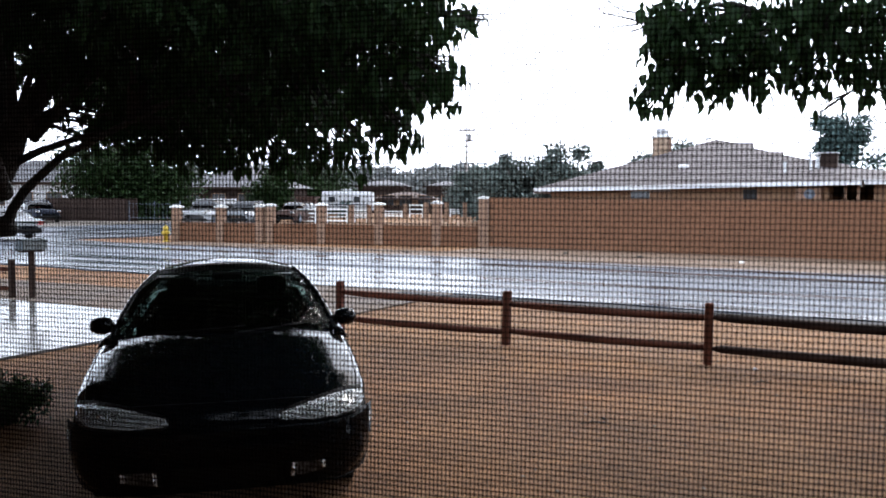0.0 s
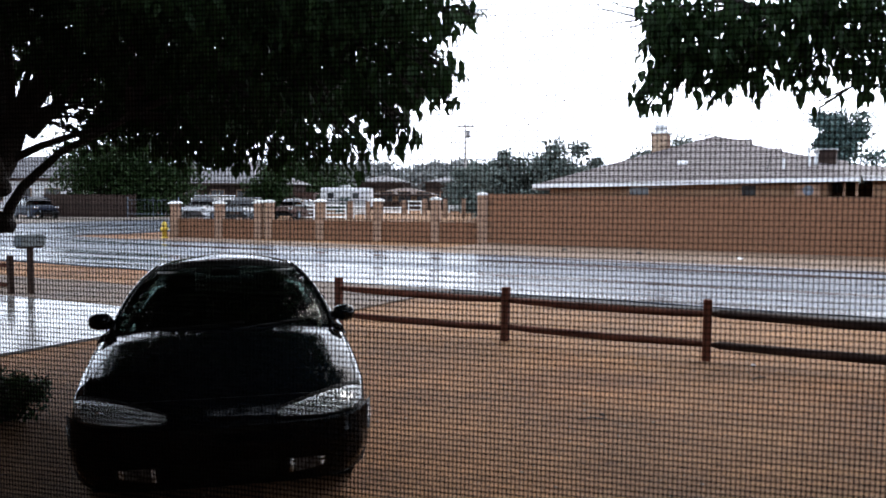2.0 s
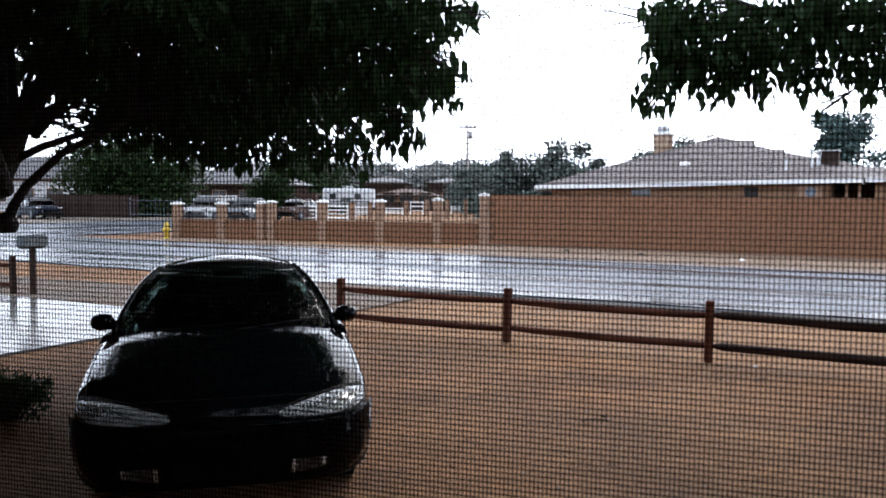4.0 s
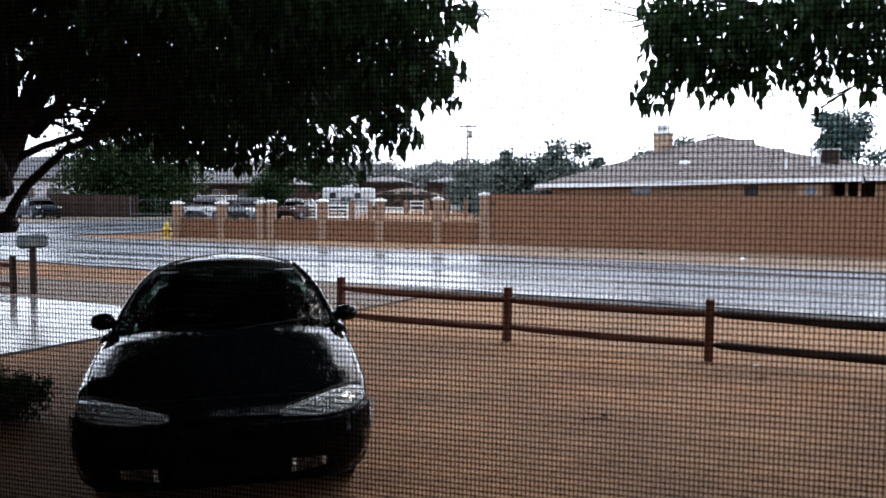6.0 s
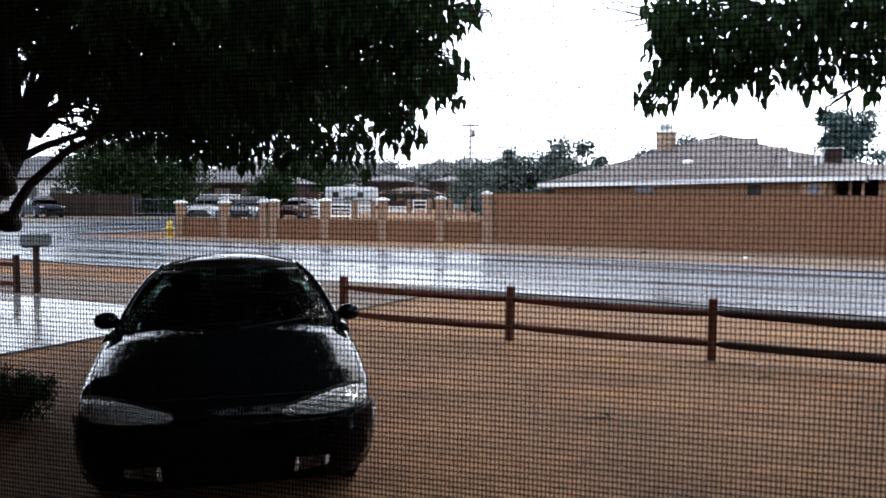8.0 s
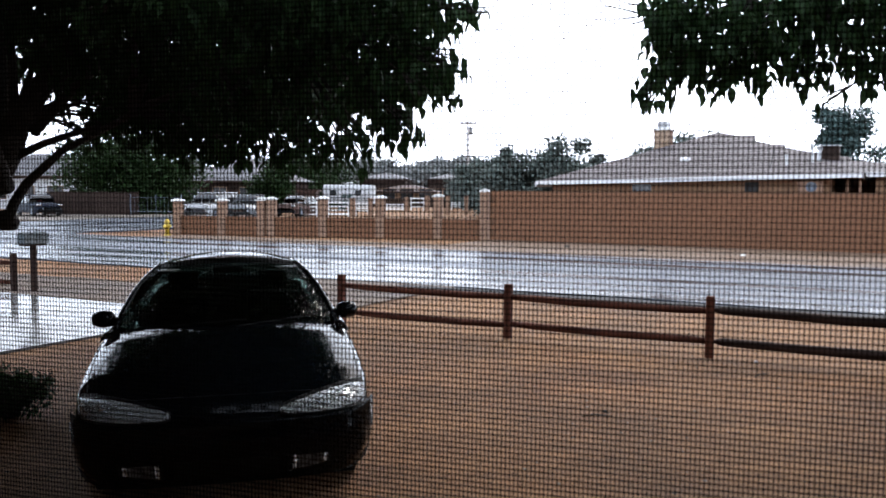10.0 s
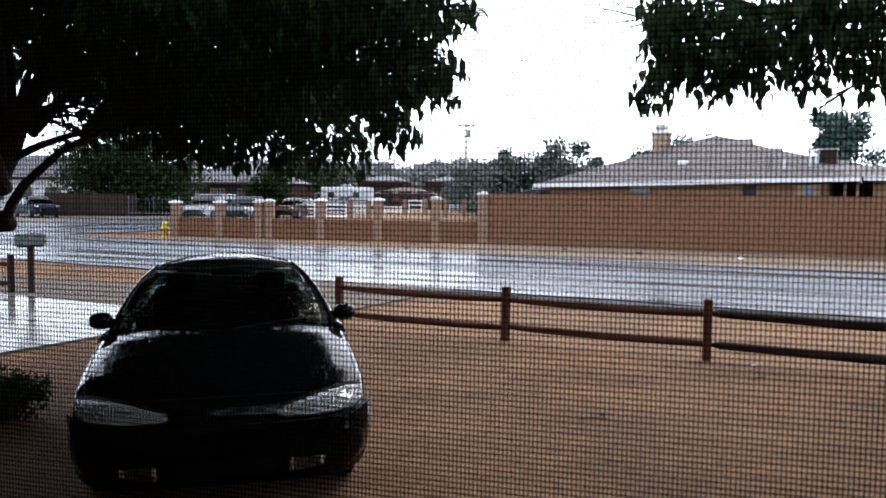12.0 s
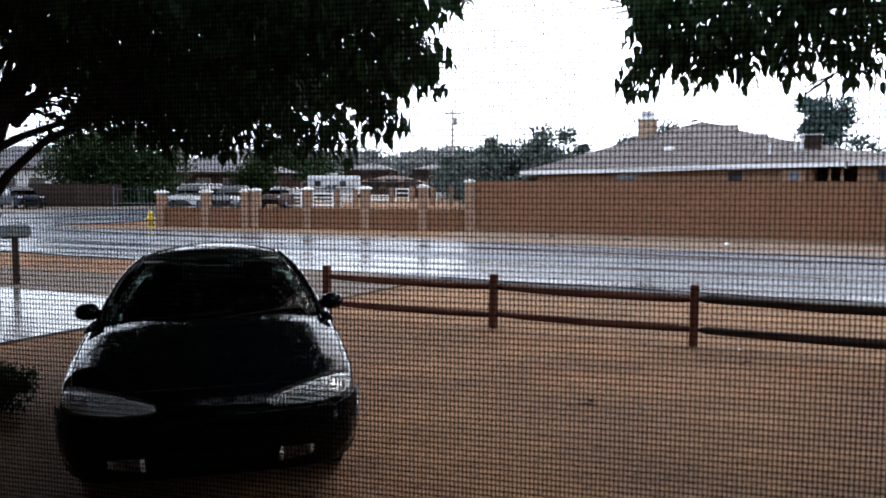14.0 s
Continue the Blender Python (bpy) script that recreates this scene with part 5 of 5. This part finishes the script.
# ---------- the parked car ----------
def build_car():
    """x across, y from the nose (0) to the tail, z up."""
    car = thing("parked_car", pose(-1.21, 4.78, 0, 0, -0.9, 13.3), "black-green compact saloon car parked on the dirt, wet with rain", "car")
    ys = [0.0, 0.03, 0.1, 0.25, 0.5, 0.8, 1.1, 1.4, 2.0, 2.8, 3.4, 3.8, 4.15, 4.33, 4.42]
    half = [0.45, 0.66, 0.77, 0.835, 0.865, 0.875, 0.875, 0.87, 0.85, 0.85, 0.845, 0.83, 0.79, 0.7, 0.45]
    top = [0.50, 0.58, 0.64, 0.70, 0.775, 0.835, 0.885, 0.92, 0.93, 0.95, 0.97, 0.99, 0.985, 0.95, 0.75]
    bot = [0.34, 0.24, 0.21, 0.19, 0.18, 0.18, 0.18, 0.18, 0.18, 0.18, 0.18, 0.2, 0.25, 0.3, 0.4]

    def at(y, arr):
        return float(np.interp(y, ys, arr))

    def skin(y, s):
        """s from -1 (left sill) over 0 (middle of the bonnet) to 1."""
        w, zt, zb = at(y, half), at(y, top), at(y, bot)
        k, sg = abs(s), (1 if s >= 0 else -1)
        zs = zb + (zt - zb) * 0.62
        if k < 0.62:
            a = (k / 0.62) * math.pi / 2
            x = w * math.sin(a) ** 0.62
            z = zs + (zt - zs) * math.cos(a) ** 0.42 if k < 0.619 else zs
        else:
            q = (k - 0.62) / 0.38
            x = w * (1 - 0.03 * math.sin(q * math.pi) * -1) - 0.09 * q ** 3
            z = zs + (zb - zs) * q
        return Vector((sg * x, y, z))

    def front_y(x, z):
        """How far back the skin lies at a place of the nose."""
        for i in range(160):
            y = 0.004 * i
            w, zt, zb_ = at(y, half), at(y, top), at(y, bot)
            if abs(x) < w and z > zb_:
                zs = zb_ + (zt - zb_) * 0.62
                a = math.asin((abs(x) / w) ** (1 / 0.62))
                if z <= zs + (zt - zs) * math.cos(a) ** 0.42:
                    return y
        return 0.6

    def body(s, t):
        y = 4.42 * (t ** 1.6 if t < 0.5 else (0.5 ** 1.6 + (1 - 0.5 ** 1.6) * (t - 0.5) / 0.5))
        return skin(y, 2 * s - 1)
    bm = patch(body, 56, 80)
    # wheel arches and the cabin opening
    gone = []
    for f in bm.faces:
        c = f.calc_center_median()
        for yc in (0.87, 3.42):
            if abs(c.x) > 0.6 and math.hypot(c.y - yc, c.z - 0.3) < 0.345:
                gone.append(f)
                break
        else:
            if 1.3 < c.y < 3.65 and abs(c.x) < 0.66 and c.z > 0.85:
                gone.append(f)
    bmesh.ops.delete(bm, geom=gone, context="FACES")
    part("body", bm, M_PAINT, car, "wet black-green paint", smooth=True)
    part("underbody", boxed(-0.72, 0.72, 0.2, 4.2, 0.17, 0.24), M_TRIM, car)
    for sg in (-1, 1):
        for yc in (0.87, 3.42):
            part("wheel_well", lathe([(0.355, sg * 0.5), (0.355, sg * 0.8)], 24, "x"), M_TRIM, car).location = (0, yc, 0.3)
            wh = part("wheel", lathe([(0.19, -0.09), (0.28, -0.095), (0.3, -0.07), (0.303, 0), (0.3, 0.07), (0.28, 0.095), (0.19, 0.09)], 28, "x"), M_RUBBER, car, "black tyre", smooth=True)
            wh.location = (sg * 0.735, yc, 0.3)
            part("rim", lathe([(0.03, -0.085), (0.06, -0.06), (0.17, -0.05), (0.19, -0.088), (0.195, 0.088), (0.17, 0.05), (0.06, 0.06), (0.03, 0.085)], 20, "x"), M_ALLOY, wh, smooth=True)
    # windscreen, roof, rear window, side glass
    zb, zr = 0.885, 1.305

    def screen(s, t):
        k = 2 * s - 1
        x = k * (0.765 - 0.155 * t - 0.08 * t ** 3)
        y = 1.2 + 0.95 * t + (0.22 - 0.04 * t) * k * k
        z = zb + (zr - zb) * (t ** 0.85) - (0.02 + 0.035 * t * t) * k * k - 0.02 * (1 - t) * (1 - k * k)
        return Vector((x, y, z))
    part("windscreen", patch(screen, 20, 10, 0.006), M_GLASS, car, "dark wet windscreen", smooth=True).visible_shadow = False
    part("windscreen_band", patch(lambda s, t: screen(0.03 + s * 0.94, 0.9 + t * 0.1) + Vector((0, -0.006, 0.006)), 16, 2, 0.002), M_TRIM, car)

    def roof(s, t):
        k = 2 * s - 1
        a = screen(s, 1.0)
        b = Vector((k * 0.51, 3.35 - 0.12 * k * k, 1.255 - 0.05 * k * k))
        p = a.lerp(b, t)
        p.z += 0.028 * math.sin(math.pi * min(1, t * 0.9 + 0.08)) * (1 - 0.55 * k ** 4) + 0.012 * (1 - k * k)
        return p
    part("roof", patch(roof, 18, 12, 0.02), M_PAINT, car, smooth=True)

    def rear(s, t):
        k = 2 * s - 1
        a = roof(s, 1.0)
        b = Vector((k * 0.66, 3.9 - 0.12 * k * k, 0.98))
        return a.lerp(b, t) + Vector((0, 0, 0.02 * math.sin(math.pi * t)))
    part("rear_window", patch(rear, 14, 8, 0.006), M_GLASS, car, smooth=True).visible_shadow = False
    for sg in (-1, 1):
        def flank(s, t, sg=sg):
            y0 = 1.5 + 0.8 * t
            y1 = 3.85 - 0.65 * t
            y = y0 + (y1 - y0) * s
            x = 0.785 - 0.175 * t - 0.09 * t ** 3 + 0.02 * math.sin(math.pi * s) * (1 - t)
            return Vector((sg * x, y, zb + 0.02 + (zr - 0.115 - zb) * t ** 0.9))
        part("side_window", patch(flank, 10, 5, 0.005), M_GLASS, car, smooth=True).visible_shadow = False
        part("windscreen_pillar", tube([screen((1 + sg) / 2, q) + Vector((sg * 0.005, 0, -0.005)) for q in (0, .25, .5, .75, 1)] + [roof((1 + sg) / 2, q) + Vector((0, 0, -0.012)) for q in (.15, .35, .6, .85, 1)] + [rear((1 + sg) / 2, q) for q in (.3, .6, 1)], 0.021, 8), M_PAINT, car, smooth=True)
        part("centre_pillar", tube([flank(.47, 0), flank(.47, 1)], 0.035, 6), M_TRIM, car)
        # belt between glass and body
        part("belt", patch(lambda s, t, sg=sg: Vector((sg * (0.74 + 0.1 * t), 1.2 + 2.7 * s, at(1.2 + 2.7 * s, top) - 0.035 - 0.03 * t * t)), 16, 3, 0.01), M_PAINT, car, smooth=True)
        # mirrors
        mir = part("mirror", lathe([(0.01, -0.1), (0.055, -0.09), (0.078, -0.03), (0.08, 0.03), (0.07, 0.08), (0.02, 0.11)], 14, "x"), M_PAINT, car, "rounded door mirror", smooth=True)
        mir.location = (sg * 0.865, 1.6, 0.935)
        mir.scale = (0.76, 0.9, 0.76)
        part("mirror_foot", tube([(sg * 0.75, 1.64, 0.89), (sg * 0.83, 1.61, 0.925)], [0.04, 0.035], 8), M_TRIM, car)
        # headlamps, almond shaped and swept back round the corner
        def lamp(s, t, grow=0.0, sg=sg):
            x = 0.3 + 0.52 * s
            mid = 0.592 + 0.046 * s
            hh = 0.006 + 0.054 * s ** 0.5 * (1 - 0.72 * s ** 5) + grow
            z = mid + hh * (2 * t - 1)
            return Vector((sg * x, front_y(x, z) - (0.014 if grow else 0.026), z))
        part("headlamp_bezel", patch(lambda s, t, f=lamp: f(s, t, 0.014) + Vector((0, 0.007, 0)), 14, 6, 0.008), M_TRIM, car, smooth=True)
        # stepped facets behind the lens, tipped to the sky
        def facet(s, t, f=lamp):
            i, j = round(s * 26), round(t * 8)
            return f(s, t) + Vector((0, 0.012, 0)) + Vector((0, -0.6, 0.8)) * (0.006 if (i + j) % 2 else 0.0)
        hl = part("headlamp", patch(facet, 26, 8, 0.01), M_REFLECTOR, car, "clear almond-shaped headlamp")
        part("lens", patch(lambda s, t, f=lamp: f(s, t) + Vector((0, -0.012 - 0.02 * math.sin(math.pi * s) * math.sin(math.pi * t), 0)), 14, 6, 0.006), M_LENS, hl, smooth=True).visible_shadow = False
        for q, r in ((0.42, 0.02), (0.7, 0.025)):
            p = lamp(q, 0.5)
            part("bowl", lathe([(0.005, 0.02), (r * 0.6, 0.008), (r, -0.004)], 14, "y"), M_REFLECTOR, hl, smooth=True).location = p
        # wipers
        a, b = (-0.5, 0.12) if sg < 0 else (0.05, 0.6)
        part("wiper", tube([screen((a / 0.71 + 1) / 2, 0.03) + Vector((0, -0.02, 0.012)), screen((b / 0.71 + 1) / 2, 0.1) + Vector((0, -0.02, 0.012))], 0.009, 5), M_TRIM, car)
        part("sun_visor", boxed(sg * 0.3 - 0.21, sg * 0.3 + 0.21, 2.08, 2.13, 1.222, 1.234, bevel=0.004), M_CAP, car, "pale folded sun visor")
        part("seat", boxed(sg * 0.36 - 0.22, sg * 0.36 + 0.22, 2.3, 2.45, 0.4, 1.02, bevel=0.05), M_SEAT, car)
        part("headrest", boxed(sg * 0.36 - 0.12, sg * 0.36 + 0.12, 2.38, 2.46, 1.04, 1.18, bevel=0.035), M_SEAT, car)
    part("dashboard", boxed(-0.66, 0.66, 1.45, 1.75, 0.6, 0.86, bevel=0.05), M_TRIM, car)
    part("rear_seat", boxed(-0.6, 0.6, 3.1, 3.3, 0.4, 0.98, bevel=0.06), M_SEAT, car)
    sw = bmesh.new()
    ring = [(0.36 + 0.17 * math.cos(a), 1.92 + 0.05 * math.sin(a), 0.88 + 0.16 * math.sin(a)) for a in np.linspace(0, 2 * math.pi, 20)]
    part("steering_wheel", tube(ring, 0.014, 6, False, sw), M_TRIM, car, smooth=True)
    part("interior_mirror", boxed(-0.11, 0.11, 2.0, 2.03, 1.2, 1.26, bevel=0.015), M_TRIM, car)
    # nose: one bumper cover from wheel arch to wheel arch, with a shelf under the bonnet's edge
    def bumper(s, t):
        k = 2 * s - 1
        q = abs(k)
        zt = 0.556 + 0.035 * q ** 6
        face = min(1.0, t / 0.9)
        z = 0.2 + (zt - 0.2) * face
        y = -0.06 + 0.03 * k * k + 0.3 * q ** 7 + 0.07 * (1 - face) ** 3 + 0.02 * face ** 4 - 0.012 * math.exp(-((z - 0.44) / 0.05) ** 2)
        if t > 0.9:
            y += 0.07 * (t - 0.9) / 0.1 * (1 - q ** 4)
            z += 0.006 * (t - 0.9) / 0.1
        return Vector((0.868 * k * (1 - 0.05 * (1 - face) ** 2), y, z))
    part("bumper", patch(bumper, 48, 30, 0.012), M_PAINT, car, "smooth black-green bumper cover", smooth=True)
    part("grille", patch(lambda s, t: bumper(0.36 + 0.28 * s, 0.8 + 0.07 * t) + Vector((0, -0.003, 0)), 14, 2, 0.004), M_TRIM, car)
    part("intake", patch(lambda s, t: bumper(0.33 + 0.34 * s, 0.12 + 0.28 * t) + Vector((0, -0.004, 0)), 16, 3, 0.005), M_TRIM, car)
    # corner lamps, and fog lamps let into the bumper, tapering outwards
    for sg in (-1, 1):
        part("turn_lamp", patch(lambda s, t, sg=sg: bumper((1 + sg * (0.968 + 0.028 * s)) / 2, 0.67 + (0.15 - 0.03 * s) * t) + Vector((sg * 0.004, -0.006, 0)), 4, 4, 0.006), M_REFLECTOR, car, "small clear corner lamp")
        def lens(s, t, grow=0.0, out=0.006, sg=sg):
            x = (0.37 - grow) + (0.2 + 2 * grow) * s
            lo, hi = 0.16 + 0.07 * s * s - 0.6 * grow, 0.375 + 0.6 * grow - 0.015 * s
            return bumper((1 + sg * x / 0.868) / 2, lo + (hi - lo) * t) + Vector((0, -out, 0))
        fog = part("fog_lamp_recess", patch(lambda s, t, f=lens: f(s, t, 0.025, 0.004), 8, 4, 0.004), M_TRIM, car)
        part("fog_lamp", patch(lens, 8, 4, 0.006), M_FOG, fog, "pale fog lamp")
        for e0, e1 in ((0.0, 0.12), (0.86, 1.0)):
            part("fog_lamp_edge", patch(lambda s, t, f=lens, a=e0, b=e1: f(a + (b - a) * s, t, 0, 0.012), 3, 4, 0.006), M_REFLECTOR, fog)
    part("antenna", tube([(0.6, 3.9, 0.95), (0.605, 3.92, 1.3), (0.615, 3.95, 1.69)], [0.004, 0.003, 0.002], 5), M_TRIM, car, "thin rod antenna")
    # bonnet seams
    for sg in (-1, 1):
        pts = []
        for y in np.linspace(0.2, 1.2, 12):
            p = skin(float(y), sg * (0.42 + 0.03 * (y - 0.2)))
            pts.append(p + Vector((0, 0, 0.001)))
        part("bonnet_seam", tube(pts, 0.004, 4), M_TRIM, car)
    part("bonnet_seam", tube([skin(0.16 + 0.04 * abs(s), s * 0.43) + Vector((0, -0.001, 0.001)) for s in np.linspace(-1, 1, 16)], 0.004, 4), M_TRIM, car)
    part("cowl", patch(lambda s, t: screen(s, 0.0) + Vector((0, -0.13 * (1 - t), 0.004 - 0.012 * (1 - t))), 16, 2, 0.01), M_TRIM, car, smooth=True)


# ---------- loose pebbles ----------
def build_pebbles():
    rng = random.Random(21)
    v, f = [], []
    for k in range(1400):
        n = rng.uniform(2.2, 14.0)
        u = rng.uniform(-8.3, 9.0)
        r = rng.choice((0.005, 0.006, 0.007, 0.009, 0.013))
        p = ROADTURN @ Vector((u, n, 0))
        if n > 9.8 and u < -7.5:
            continue
        i = len(v)
        sx, sy, sz = r * rng.uniform(.8, 1.5), r * rng.uniform(.8, 1.5), r * rng.uniform(.5, .9)
        h = noise.noise((p.x * 0.45, p.y * 0.45, 0.3)) * 0.014 + noise.noise((p.x * 1.7, p.y * 1.7, 4.1)) * 0.006 - 0.008
        for dx, dy, dz in ((1, 0, 0), (-1, 0, 0), (0, 1, 0), (0, -1, 0), (0, 0, 1), (0, 0, -1)):
            v.append((p.x + dx * sx, p.y + dy * sy, h + sz * 0.5 + dz * sz))
        f += [(i, i + 2, i + 4), (i + 2, i + 1, i + 4), (i + 1, i + 3, i + 4), (i + 3, i, i + 4), (i + 2, i, i + 5), (i + 1, i + 2, i + 5), (i + 3, i + 1, i + 5), (i, i + 3, i + 5)]
    tagged(arrays("pebbles", v, f, M_STONE), "small loose pebbles on the wet dirt", "pebbles", kind="stuff")


def build_litter():
    """A few clods, twigs and scraps lying about."""
    rng = random.Random(31)

    def clod(name, x, y, r, mat, label):
        bm = bmesh.new()
        bmesh.ops.create_icosphere(bm, subdivisions=2, radius=r)
        for v in bm.verts:
            v.co *= 1 + 0.35 * noise.noise(v.co * (1.6 / r) + Vector((x, y, 0)))
            v.co.z *= 0.6
        ob = mesh_ob(name, bm, mat, True)
        ob.location = (x, y, r * 0.3)
        tagged(ob, label, "debris")
    for x, y, r in CLODS:
        clod("dirt_clod", x, y, r, M_BARK, "small dark clod of earth lying on the dirt")
    for x, y, r in SCRAPS:
        clod("paper_scrap", x, y, r, M_CAP, "small crumpled pale scrap of paper")
    for x, y in TWIGS:
        t = thing("fallen_twig", pose(x, y, 0.004, 0, 0, rng.uniform(0, 360)), "small dark fallen twig with dry leaves", "twig")
        part("stem", tube([(-0.12, 0, 0), (0, 0.02, 0.012), (0.13, -0.01, 0.004)], [0.006, 0.005, 0.003], 5), M_BARK, t)
        for k in range(3):
            part("side_stem", tube([(-0.05 + 0.06 * k, 0.01, 0.008), (0.0 + 0.06 * k, (-1) ** k * 0.06, 0.015)], [0.004, 0.002], 4), M_BARK, t)


CLODS = [(-1.22, 28.43, 0.08), (1.35, 7.2, 0.022), (0.6, 8.3, 0.014), (3.0, 7.6, 0.012), (6.1, 27.0, 0.1), (4.0, 28.6, 0.09)]
SCRAPS = [(8.6, 25.1, 0.09), (3.4, 9.4, 0.022)]
TWIGS = [(1.25, 7.05), (3.2, 8.7)]

build_ground()
build_paving()
build_window()
build_near_trees()
build_car()
build_fence()
build_hydrant()
build_far()
passing = simple_car("passing_car", road(-34.0, 22.6, 0.03, 0), M_WHITECAR, "pale low saloon driving away along the wet street", 4.4, 1.75, 1.25, "sedan")
build_pebbles()
build_litter()
build_house()
build_walls()


def motions():
    # the saloon leaves along the far lane
    walk(passing, [(t, road(-35.2 - 19.0 * t, 22.6, 0.03, 0)) for t in (0.0, 0.5, 1.0, 2.0, 4.0, 8.0, 14.0)])
    # branches sway a little in the wind
    rng = random.Random(8)
    for root, at in SWAYING:
        rows = []
        for k in range(15):
            a = 0.4 * math.sin(k * 1.9 + rng.uniform(-0.6, 0.6)) + rng.uniform(-0.15, 0.15)
            b = 0.35 * math.sin(k * 1.3 + rng.uniform(-0.6, 0.6))
            rows.append((float(k), pose(at.x, at.y, at.z, a, b, 0.5 * a)))
        walk(root, rows)


motions()
